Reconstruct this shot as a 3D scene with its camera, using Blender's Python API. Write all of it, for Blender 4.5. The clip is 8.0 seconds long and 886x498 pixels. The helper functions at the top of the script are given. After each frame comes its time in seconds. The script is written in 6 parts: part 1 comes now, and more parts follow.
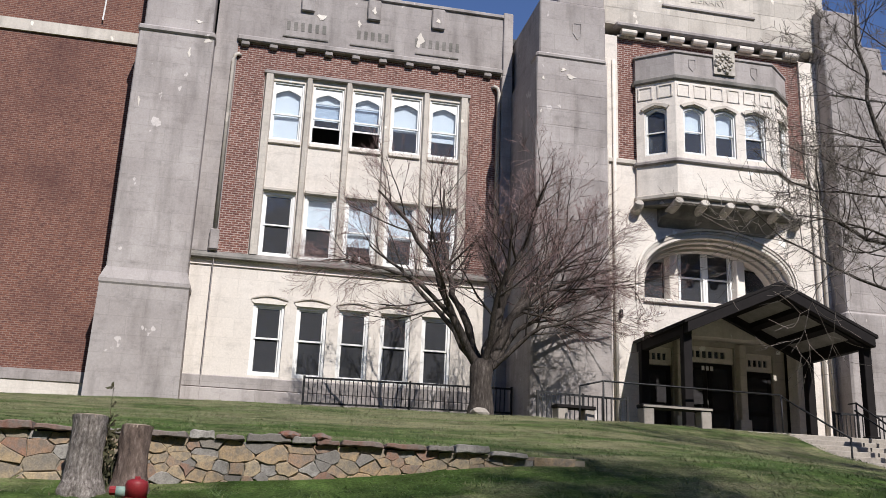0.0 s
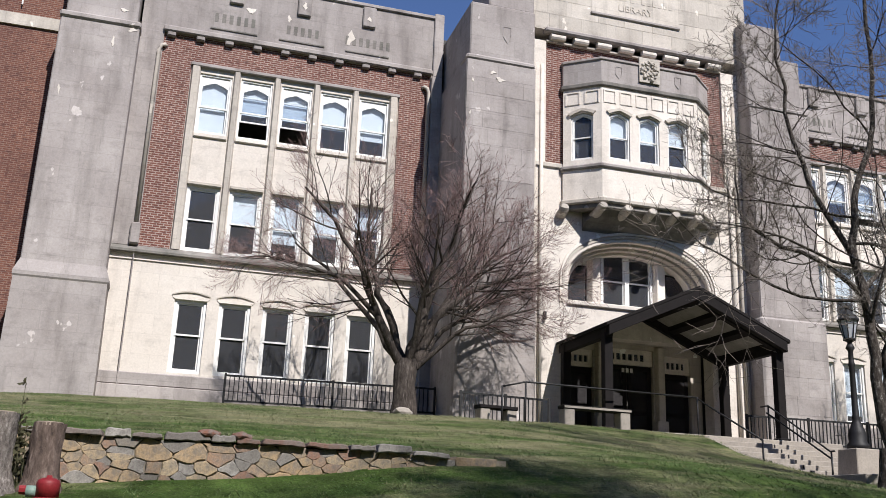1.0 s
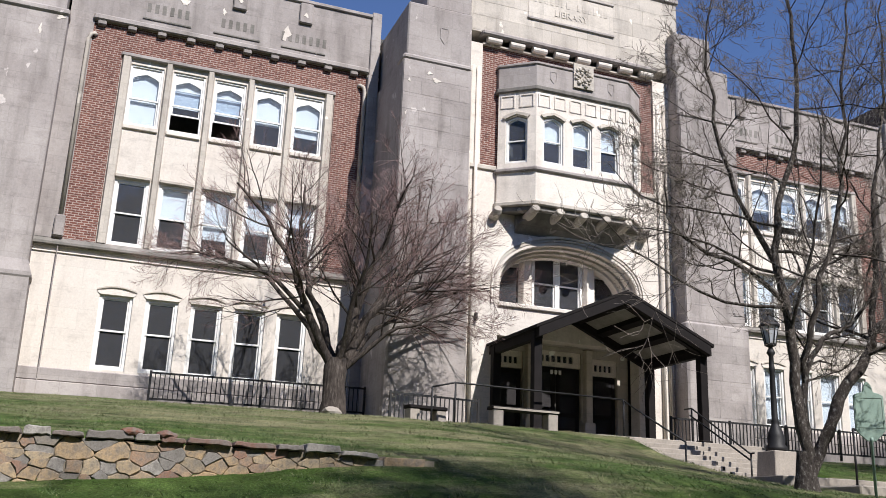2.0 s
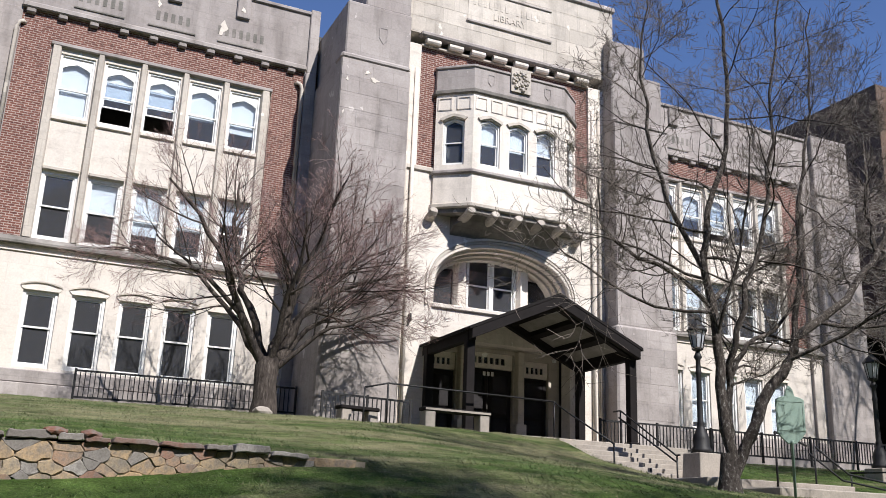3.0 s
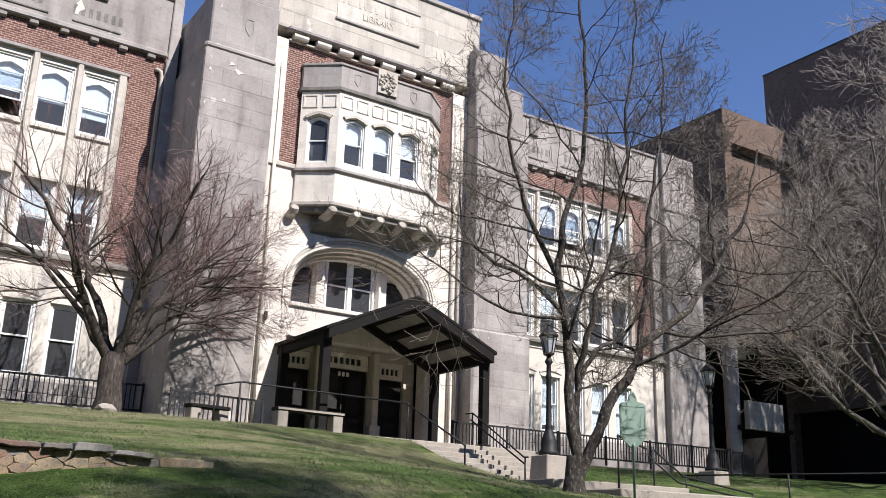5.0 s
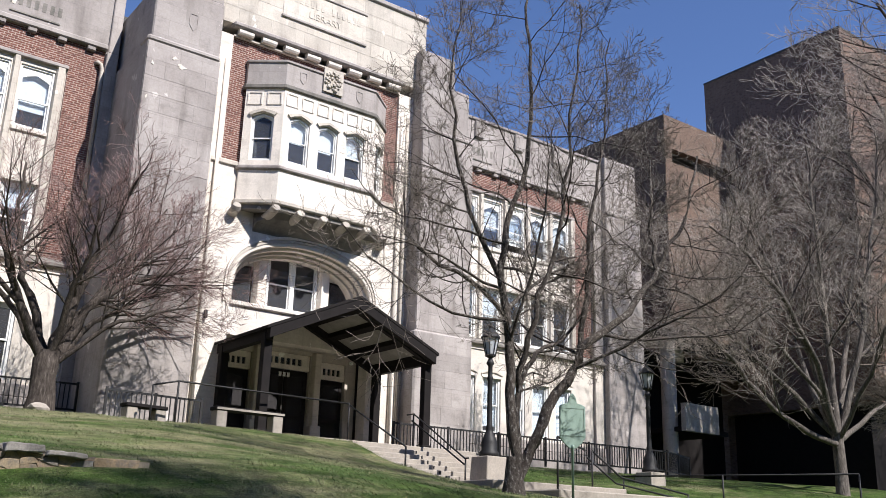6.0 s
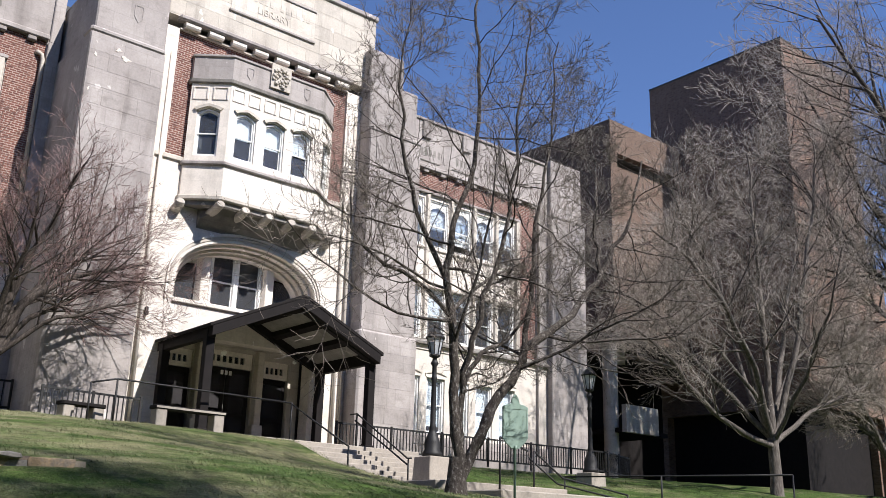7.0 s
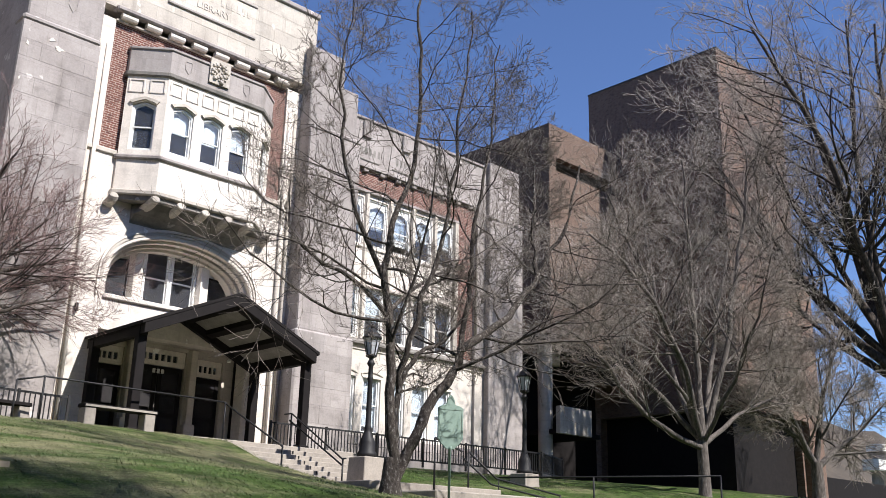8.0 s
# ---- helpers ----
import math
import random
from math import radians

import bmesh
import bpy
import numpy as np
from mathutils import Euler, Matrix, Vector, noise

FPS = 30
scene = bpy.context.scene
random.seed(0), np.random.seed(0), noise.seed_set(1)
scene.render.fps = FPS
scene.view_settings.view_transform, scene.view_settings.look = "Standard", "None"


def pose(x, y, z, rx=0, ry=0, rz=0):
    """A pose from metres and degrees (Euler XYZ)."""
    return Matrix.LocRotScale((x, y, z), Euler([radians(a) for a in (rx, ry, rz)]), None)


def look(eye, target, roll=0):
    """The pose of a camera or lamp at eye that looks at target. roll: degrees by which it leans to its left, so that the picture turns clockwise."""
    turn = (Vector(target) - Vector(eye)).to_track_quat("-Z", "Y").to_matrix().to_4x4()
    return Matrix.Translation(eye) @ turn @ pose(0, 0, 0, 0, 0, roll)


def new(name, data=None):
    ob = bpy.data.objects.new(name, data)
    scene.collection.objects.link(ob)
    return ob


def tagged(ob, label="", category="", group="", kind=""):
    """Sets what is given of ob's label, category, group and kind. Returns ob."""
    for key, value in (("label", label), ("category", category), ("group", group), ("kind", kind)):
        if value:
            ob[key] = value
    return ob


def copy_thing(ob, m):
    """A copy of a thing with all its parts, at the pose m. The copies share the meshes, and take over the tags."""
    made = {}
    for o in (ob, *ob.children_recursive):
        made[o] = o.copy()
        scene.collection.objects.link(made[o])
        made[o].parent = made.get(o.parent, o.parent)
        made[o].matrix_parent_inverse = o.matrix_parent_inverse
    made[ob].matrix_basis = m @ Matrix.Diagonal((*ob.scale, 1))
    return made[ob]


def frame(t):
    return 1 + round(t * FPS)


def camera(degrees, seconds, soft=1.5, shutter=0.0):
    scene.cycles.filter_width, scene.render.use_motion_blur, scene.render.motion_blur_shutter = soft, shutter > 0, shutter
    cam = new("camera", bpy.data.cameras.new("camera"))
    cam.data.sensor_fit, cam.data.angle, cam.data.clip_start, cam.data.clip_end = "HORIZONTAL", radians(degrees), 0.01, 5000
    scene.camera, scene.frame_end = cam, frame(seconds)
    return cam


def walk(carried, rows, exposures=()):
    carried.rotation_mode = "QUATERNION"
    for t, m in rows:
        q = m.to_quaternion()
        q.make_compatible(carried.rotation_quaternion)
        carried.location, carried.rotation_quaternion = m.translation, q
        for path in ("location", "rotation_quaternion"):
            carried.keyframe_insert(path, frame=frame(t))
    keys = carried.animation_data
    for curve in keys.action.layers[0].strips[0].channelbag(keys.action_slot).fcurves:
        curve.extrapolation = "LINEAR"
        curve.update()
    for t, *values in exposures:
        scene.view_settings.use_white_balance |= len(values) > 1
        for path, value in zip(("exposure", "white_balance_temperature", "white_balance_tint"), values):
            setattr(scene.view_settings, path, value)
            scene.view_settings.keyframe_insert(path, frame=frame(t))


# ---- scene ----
cam = camera(50.18, 8.0, soft=0.85)
EYE = 1.6
PATH = [
    (0.0, -11.890, 15.925, -2.237),
    (0.5, -14.286, 16.014, -2.213),
    (1.0, -16.503, 16.082, -2.162),
    (1.5, -18.686, 16.158, -2.172),
    (3.0, -24.808, 16.449, -2.081),
    (3.5, -27.027, 16.538, -2.015),
    (4.0, -29.187, 16.603, -1.944),
    (4.5, -31.366, 16.700, -1.902),
    (5.0, -33.550, 16.802, -1.825),
    (6.5, -38.692, 17.014, -1.593),
    (7.0, -40.448, 17.060, -1.561),
    (7.5, -42.271, 17.121, -1.480),
    (8.0, -44.301, 17.189, -1.413),
]
walk(cam, [(t, pose(0, 0, EYE, 90 + p, r, yw)) for t, yw, p, r in PATH],
     [(0.0, -0.17), (1.5, -0.04), (3.0, 0.06), (5.0, 0.2), (8.0, 0.31)])

# ---- light: clear spring day, sun high behind the viewer, a little to the right ----
SUN_WAY = Vector((0.27, -1.05, 1.14)).normalized()
world = bpy.data.worlds.new("sky")
scene.world = world
world.use_nodes = True
wn = world.node_tree
sky = wn.nodes.new("ShaderNodeTexSky")
sky.sky_type = "NISHITA"
sky.sun_disc = False
sky.sun_elevation = math.asin(SUN_WAY.z)
sky.sun_rotation = math.atan2(SUN_WAY.x, SUN_WAY.y)
sky.altitude, sky.air_density, sky.dust_density, sky.ozone_density = 300, 1.0, 0.0, 5.0
deep = wn.nodes.new("ShaderNodeMix")
deep.data_type, deep.blend_type = "RGBA", "MULTIPLY"
deep.inputs[0].default_value, deep.inputs[7].default_value = 1.0, (0.99, 1.0, 1.2, 1)
wn.links.new(sky.outputs[0], deep.inputs[6])
wn.links.new(deep.outputs[2], wn.nodes["Background"].inputs[0])
wn.nodes["Background"].inputs[1].default_value = 0.108
sun = new("sun", bpy.data.lights.new("sun", "SUN"))
sun.data.energy, sun.data.angle, sun.data.color = 7.0, radians(0.53), (1.0, 0.965, 0.93)
sun.matrix_world = look((0, 0, 60), Vector((0, 0, 60)) - SUN_WAY)


# ---- materials ----
def mat(name, rough=0.8, metal=0.0):
    m = bpy.data.materials.new(name)
    m.use_nodes = True
    nt = m.node_tree
    b = nt.nodes["Principled BSDF"]
    b.inputs["Roughness"].default_value, b.inputs["Metallic"].default_value = rough, metal
    b.inputs["Specular IOR Level"].default_value = 0.12 if rough > 0.84 else 0.4
    return m, nt, b


def node(nt, kind, **kw):
    n = nt.nodes.new(kind)
    for k, v in kw.items():
        n.inputs[k].default_value = v
    return n


def coords(nt, scale=(1, 1, 1), rot=(0, 0, 0)):
    tc = nt.nodes.new("ShaderNodeTexCoord")
    mp = node(nt, "ShaderNodeMapping", Scale=scale, Rotation=rot)
    nt.links.new(tc.outputs["Object"], mp.inputs["Vector"])
    return mp.outputs[0]


def noise_tex(nt, vec, scale, detail=4, rough=0.6):
    n = node(nt, "ShaderNodeTexNoise", Scale=scale, Detail=detail, Roughness=rough)
    nt.links.new(vec, n.inputs["Vector"])
    return n.outputs["Fac"]


def ramp(nt, fac, stops):
    r = nt.nodes.new("ShaderNodeValToRGB")
    el = r.color_ramp.elements
    while len(el) < len(stops):
        el.new(0.5)
    for e, (p, c) in zip(el, stops):
        e.position, e.color = p, (*c, 1) if len(c) == 3 else c
    nt.links.new(fac, r.inputs[0])
    return r.outputs[0]


def mixc(nt, fac, a, b, mode="MIX"):
    n = nt.nodes.new("ShaderNodeMix")
    n.data_type, n.blend_type = "RGBA", mode
    for sock, v in ((n.inputs[0], fac), (n.inputs[6], a), (n.inputs[7], b)):
        if hasattr(v, "is_linked"):
            nt.links.new(v, sock)
        else:
            sock.default_value = v if isinstance(v, float) else (*v, 1)
    return n.outputs[2]


def bump(nt, b, height, strength=0.4, dist=0.02):
    n = node(nt, "ShaderNodeBump", Strength=strength, Distance=dist)
    nt.links.new(height, n.inputs["Height"])
    nt.links.new(n.outputs[0], b.inputs["Normal"])


def stone_mat(name, base, stain, light, block=(1.0, 0.55), joint=0.5, stain_at=(0.45, 0.75), joint_dark=0.55):
    """Ashlar: soft colour change from block to block, rain streaks, stains, fine tooth."""
    m, nt, b = mat(name, 0.88)
    v = coords(nt)
    big = noise_tex(nt, v, 0.55, 5, 0.65)
    streak = noise_tex(nt, coords(nt, (0.9, 0.9, 0.16)), 1.6, 6, 0.6)
    fine = noise_tex(nt, v, 14, 6, 0.7)
    col = mixc(nt, ramp(nt, big, [(0.3, (0, 0, 0)), (0.72, (1, 1, 1))]), base, light)
    col = mixc(nt, ramp(nt, streak, [(stain_at[0], (0, 0, 0)), (stain_at[1], (1, 1, 1))]), col, stain)
    chips = noise_tex(nt, coords(nt, (1.0, 1.0, 0.7)), 1.7, 3, 0.55)
    col = mixc(nt, ramp(nt, chips, [(0.69, (0, 0, 0)), (0.705, (0.75,) * 3)]), col, tuple(min(1.0, c * 1.5) for c in light))
    soot = noise_tex(nt, coords(nt, (0.5, 0.5, 0.9)), 2.3, 6, 0.7)
    col = mixc(nt, ramp(nt, soot, [(0.52, (0, 0, 0)), (0.78, (0.55,) * 3)]), col, tuple(c * 0.7 for c in stain))
    br = node(nt, "ShaderNodeTexBrick", Scale=1.0, **{"Mortar Size": 0.012, "Brick Width": block[0], "Row Height": block[1], "Color1": (1, 1, 1, 1), "Color2": (0.77, 0.77, 0.78, 1), "Mortar": (joint_dark,) * 3 + (1,)})
    sep = nt.nodes.new("ShaderNodeSeparateXYZ")
    com = nt.nodes.new("ShaderNodeCombineXYZ")
    add = nt.nodes.new("ShaderNodeMath")
    tc = nt.nodes.new("ShaderNodeTexCoord")
    nt.links.new(tc.outputs["Object"], sep.inputs[0])
    nt.links.new(sep.outputs[0], add.inputs[0])
    nt.links.new(sep.outputs[1], add.inputs[1])
    nt.links.new(add.outputs[0], com.inputs[0])
    nt.links.new(sep.outputs[2], com.inputs[1])
    nt.links.new(com.outputs[0], br.inputs["Vector"])
    col = mixc(nt, joint, col, br.outputs["Color"], "MULTIPLY")
    spec = ramp(nt, fine, [(0.3, (0.86, 0.86, 0.86)), (0.7, (1.04, 1.04, 1.04))])
    col = mixc(nt, 1.0, col, spec, "MULTIPLY")
    oi = nt.nodes.new("ShaderNodeObjectInfo")
    col = mixc(nt, 1.0, col, ramp(nt, oi.outputs["Random"], [(0.0, (0.9, 0.895, 0.89)), (1.0, (1.1, 1.095, 1.09))]), "MULTIPLY")
    nt.links.new(col, b.inputs["Base Color"])
    bump(nt, b, fine, 0.35, 0.01)
    return m


def brick_mat(name, c1, c2, mortar, dark, blotch=0.5, course=0.075, width=0.215):
    m, nt, b = mat(name, 0.9)
    sep = nt.nodes.new("ShaderNodeSeparateXYZ")
    com = nt.nodes.new("ShaderNodeCombineXYZ")
    add = nt.nodes.new("ShaderNodeMath")
    tc = nt.nodes.new("ShaderNodeTexCoord")
    nt.links.new(tc.outputs["Object"], sep.inputs[0])
    nt.links.new(sep.outputs[0], add.inputs[0])
    nt.links.new(sep.outputs[1], add.inputs[1])
    nt.links.new(add.outputs[0], com.inputs[0])
    nt.links.new(sep.outputs[2], com.inputs[1])
    br = node(nt, "ShaderNodeTexBrick", Scale=1.0, Bias=-0.1, **{"Mortar Size": 0.013, "Brick Width": width, "Row Height": course, "Color1": (*c1, 1), "Color2": (*c2, 1), "Mortar": (*mortar, 1)})
    nt.links.new(com.outputs[0], br.inputs["Vector"])
    v = coords(nt)
    big = noise_tex(nt, v, 0.45, 6, 0.7)
    tiny = noise_tex(nt, coords(nt, (5, 5, 13)), 1.0, 2)
    col = mixc(nt, ramp(nt, tiny, [(0.5, (0, 0, 0)), (0.68, (0.75,) * 3)]), br.outputs["Color"], dark)
    col = mixc(nt, ramp(nt, big, [(0.42, (0, 0, 0)), (0.75, (blotch,) * 3)]), col, dark)
    nt.links.new(col, b.inputs["Base Color"])
    bump(nt, b, br.outputs["Fac"], -0.35, 0.008)
    return m


def plain_mat(name, c1, c2, scale=6.0, rough=0.6, metal=0.0, bumps=0.15, stretch=(1, 1, 1)):
    m, nt, b = mat(name, rough, metal)
    v = coords(nt, stretch)
    n1, n2 = noise_tex(nt, v, scale, 5), noise_tex(nt, v, scale * 9, 3)
    col = mixc(nt, ramp(nt, n1, [(0.3, (0, 0, 0)), (0.7, (1, 1, 1))]), c1, c2)
    col = mixc(nt, 1.0, col, ramp(nt, n2, [(0.25, (0.8,) * 3), (0.75, (1.08,) * 3)]), "MULTIPLY")
    nt.links.new(col, b.inputs["Base Color"])
    if bumps:
        bump(nt, b, n2, bumps, 0.01)
    return m


def glass_mat(name, tint=(0.8, 0.85, 0.9), f0=1.34):
    m = bpy.data.materials.new(name)
    m.use_nodes = True
    nt = m.node_tree
    nt.nodes.clear()
    out = nt.nodes.new("ShaderNodeOutputMaterial")
    tr = node(nt, "ShaderNodeBsdfTransparent", Color=(*tint, 1))
    gl = node(nt, "ShaderNodeBsdfGlossy", Roughness=0.03, Color=(1, 1, 1, 1))
    fr = node(nt, "ShaderNodeFresnel", IOR=f0)
    mx = nt.nodes.new("ShaderNodeMixShader")
    nt.links.new(fr.outputs[0], mx.inputs[0])
    # thin dust film, made bluish and stronger to stand in for reflected sky
    dust_sheen = node(nt, "ShaderNodeBsdfDiffuse", Color=(0.44, 0.44, 0.48, 1))
    film = node(nt, "ShaderNodeMixShader", Fac=0.055)
    nt.links.new(tr.outputs[0], film.inputs[1])
    nt.links.new(dust_sheen.outputs[0], film.inputs[2])
    nt.links.new(film.outputs[0], mx.inputs[1])
    nt.links.new(gl.outputs[0], mx.inputs[2])
    wob = noise_tex(nt, coords(nt), 1.5, 2)
    bp = node(nt, "ShaderNodeBump", Strength=0.05, Distance=0.05)
    nt.links.new(wob, bp.inputs["Height"])
    nt.links.new(bp.outputs[0], gl.inputs["Normal"])
    nt.links.new(mx.outputs[0], out.inputs[0])
    return m


GREY = stone_mat("weathered limestone", (0.325, 0.29, 0.277), (0.195, 0.173, 0.163), (0.43, 0.394, 0.378), (1.15, 0.62), 0.35, (0.48, 0.8), 0.6)
# dark weathered stone; under the bay its tone also stands in for shade
GREYD = stone_mat("dark limestone and bay shade", (0.2, 0.183, 0.168), (0.1, 0.102, 0.09), (0.29, 0.27, 0.25), (1.1, 0.6), 0.35)
CREAM = stone_mat("cream limestone", (0.7, 0.635, 0.57), (0.52, 0.47, 0.42), (0.76, 0.705, 0.645), (1.25, 0.7), 0.24, (0.52, 0.85), 0.6)
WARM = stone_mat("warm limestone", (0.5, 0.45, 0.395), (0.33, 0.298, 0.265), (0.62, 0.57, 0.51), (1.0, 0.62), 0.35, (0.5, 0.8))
BRICK = brick_mat("red brick", (0.15, 0.06, 0.048), (0.2, 0.088, 0.068), (0.38, 0.31, 0.275), (0.075, 0.036, 0.033), 0.35, 0.085, 0.24)
BRICKL = brick_mat("orange brick", (0.18, 0.075, 0.053), (0.132, 0.054, 0.042), (0.235, 0.158, 0.13), (0.075, 0.038, 0.036), 0.7)
BROWN = brick_mat("brown brick", (0.175, 0.118, 0.092), (0.14, 0.093, 0.073), (0.19, 0.145, 0.12), (0.07, 0.049, 0.042), 0.5)
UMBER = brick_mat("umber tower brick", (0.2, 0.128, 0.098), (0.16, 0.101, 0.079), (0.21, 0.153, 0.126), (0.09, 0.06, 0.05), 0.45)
WHITE = plain_mat("white paint", (0.8, 0.79, 0.77), (0.72, 0.71, 0.69), 3, 0.45, 0, 0.05)
BLACK = plain_mat("black iron paint", (0.01, 0.01, 0.011), (0.016, 0.015, 0.016), 5, 0.6, 0, 0.1)
# dark paint of canopy and doors; in the tower's openings it stands for shade
DARKPAINT_SHADE = plain_mat("dark brown paint and tower shade", (0.009, 0.0075, 0.0075), (0.015, 0.012, 0.012), 4, 0.85, 0, 0.1)
DARKPAINT_SHADE.node_tree.nodes["Principled BSDF"].inputs["Specular IOR Level"].default_value = 0.2
CONC = plain_mat("concrete", (0.37, 0.33, 0.285), (0.28, 0.25, 0.22), 2, 0.9, 0, 0.3)
GLASS = glass_mat("window glass")
DOORGLASS = glass_mat("dim door glass", (0.55, 0.55, 0.58), 1.14)
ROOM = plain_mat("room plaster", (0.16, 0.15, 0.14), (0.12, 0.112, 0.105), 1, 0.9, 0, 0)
BLIND = plain_mat("pale blind", (0.82, 0.83, 0.83), (0.74, 0.76, 0.78), 1.5, 0.8, 0, 0)
TAR = plain_mat("roof felt", (0.08, 0.08, 0.08), (0.11, 0.11, 0.11), 2, 0.9)
SOFFIT = plain_mat("soffit board", (0.27, 0.255, 0.235), (0.17, 0.16, 0.145), 2, 0.8)


# ---- mesh helpers ----
def box(bm, x0, x1, y0, y1, z0, z1):
    v = [bm.verts.new((x, y, z)) for z in (z0, z1) for y in (y0, y1) for x in (x0, x1)]
    for f in ((0, 2, 3, 1), (4, 5, 7, 6), (0, 1, 5, 4), (2, 6, 7, 3), (0, 4, 6, 2), (1, 3, 7, 5)):
        bm.faces.new([v[i] for i in f])
    return v


def prism(bm, pts, y0, y1):
    """A polygon in x and z, counter-clockwise seen from the front, drawn out from y0 to y1."""
    a = [bm.verts.new((x, y0, z)) for x, z in pts]
    b = [bm.verts.new((x, y1, z)) for x, z in pts]
    bm.faces.new(a)
    bm.faces.new(b[::-1])
    for i in range(len(pts)):
        j = (i + 1) % len(pts)
        bm.faces.new((a[j], a[i], b[i], b[j]))


def slab(bm, pts, z0, z1):
    """A polygon in x and y drawn up from z0 to z1."""
    a = [bm.verts.new((x, y, z0)) for x, y in pts]
    b = [bm.verts.new((x, y, z1)) for x, y in pts]
    bm.faces.new(a[::-1])
    bm.faces.new(b)
    for i in range(len(pts)):
        j = (i + 1) % len(pts)
        bm.faces.new((a[i], a[j], b[j], b[i]))


def ring(bm, outer, inner, y0, y1):
    """A frame between two outlines with the same count of points, in x and z."""
    n = len(outer)
    o0 = [bm.verts.new((x, y0, z)) for x, z in outer]
    i0 = [bm.verts.new((x, y0, z)) for x, z in inner]
    o1 = [bm.verts.new((x, y1, z)) for x, z in outer]
    i1 = [bm.verts.new((x, y1, z)) for x, z in inner]
    for k in range(n):
        j = (k + 1) % n
        bm.faces.new((o0[k], o0[j], i0[j], i0[k]))
        bm.faces.new((o1[j], o1[k], i1[k], i1[j]))
        bm.faces.new((o0[j], o0[k], o1[k], o1[j]))
        bm.faces.new((i0[k], i0[j], i1[j], i1[k]))


def lathe(bm, prof, n=12, at=(0, 0)):
    rows = [[bm.verts.new((at[0] + r * math.cos(2 * math.pi * k / n), at[1] + r * math.sin(2 * math.pi * k / n), z)) for k in range(n)] for r, z in prof]
    for a, b in zip(rows, rows[1:]):
        for k in range(n):
            j = (k + 1) % n
            bm.faces.new((a[k], a[j], b[j], b[k]))
    bm.faces.new(rows[0][::-1])
    bm.faces.new(rows[-1])


def tube(bm, pts, radii, n=8):
    """A round bar along a line of points."""
    rows = []
    up = Vector((0.13, 0.31, 0.94))
    for i, p in enumerate(pts):
        d = (Vector(pts[min(i + 1, len(pts) - 1)]) - Vector(pts[max(i - 1, 0)])).normalized()
        a = d.cross(up)
        if a.length < 0.1:
            a = d.cross(Vector((1, 0, 0)))
        a.normalize()
        b = d.cross(a)
        r = radii[i] if isinstance(radii, (list, tuple)) else radii
        rows.append([bm.verts.new(Vector(p) + r * (math.cos(2 * math.pi * k / n) * a + math.sin(2 * math.pi * k / n) * b)) for k in range(n)])
    for a, b in zip(rows, rows[1:]):
        for k in range(n):
            j = (k + 1) % n
            bm.faces.new((a[k], a[j], b[j], b[k]))
    bm.faces.new(rows[0][::-1])
    bm.faces.new(rows[-1])


def holed(bm, x0, x1, z0, z1, y0, y1, holes):
    """A wall with oblong openings (xa, xb, za, zb) right through it."""
    xs = sorted({x0, x1, *[h[0] for h in holes], *[h[1] for h in holes]})
    zs = sorted({z0, z1, *[h[2] for h in holes], *[h[3] for h in holes]})
    cache = {}

    def vert(x, y, z):
        if (x, y, z) not in cache:
            cache[x, y, z] = bm.verts.new((x, y, z))
        return cache[x, y, z]

    def solid(i, k):
        if not (0 <= i < len(xs) - 1 and 0 <= k < len(zs) - 1):
            return False
        cx, cz = (xs[i] + xs[i + 1]) / 2, (zs[k] + zs[k + 1]) / 2
        return not any(a < cx < b and c < cz < d for a, b, c, d in holes)

    for i in range(len(xs) - 1):
        for k in range(len(zs) - 1):
            if not solid(i, k):
                continue
            a, b, c, d = xs[i], xs[i + 1], zs[k], zs[k + 1]
            bm.faces.new((vert(a, y0, c), vert(b, y0, c), vert(b, y0, d), vert(a, y0, d)))
            bm.faces.new((vert(b, y1, c), vert(a, y1, c), vert(a, y1, d), vert(b, y1, d)))
            if not solid(i - 1, k):
                bm.faces.new((vert(a, y1, c), vert(a, y0, c), vert(a, y0, d), vert(a, y1, d)))
            if not solid(i + 1, k):
                bm.faces.new((vert(b, y0, c), vert(b, y1, c), vert(b, y1, d), vert(b, y0, d)))
            if not solid(i, k - 1):
                bm.faces.new((vert(a, y1, c), vert(b, y1, c), vert(b, y0, c), vert(a, y0, c)))
            if not solid(i, k + 1):
                bm.faces.new((vert(a, y0, d), vert(b, y0, d), vert(b, y1, d), vert(a, y1, d)))


def mesh_of(name, bm, material, smooth=False, bevel=0.0):
    if bevel:
        bmesh.ops.remove_doubles(bm, verts=bm.verts, dist=1e-5)
        es = [e for e in bm.edges if len(e.link_faces) == 2 and e.calc_face_angle(0) > 0.6]
        bmesh.ops.bevel(bm, geom=es, offset=bevel, segments=1, affect="EDGES", clamp_overlap=True)
    bmesh.ops.recalc_face_normals(bm, faces=bm.faces)
    me = bpy.data.meshes.new(name)
    for f in bm.faces:
        f.smooth = smooth
    bm.to_mesh(me)
    bm.free()
    for mm in material if isinstance(material, (list, tuple)) else [material]:
        me.materials.append(mm)
    return me


def part(name, bm, material, parent, label="", smooth=False, bevel=0.0):
    ob = new(name, mesh_of(name, bm, material, smooth, bevel))
    ob.parent = parent
    if label:
        ob["label"] = label
    return ob


def same(name, me, parent, m):
    """One more piece on a mesh that is there already."""
    ob = new(name, me)
    ob.parent = parent
    ob.matrix_basis = m
    return ob


def thing(name, label, category, at=(0, 0, 0), group="", kind=""):
    ob = new(name)
    ob.location = at
    return tagged(ob, label, category, group, kind)


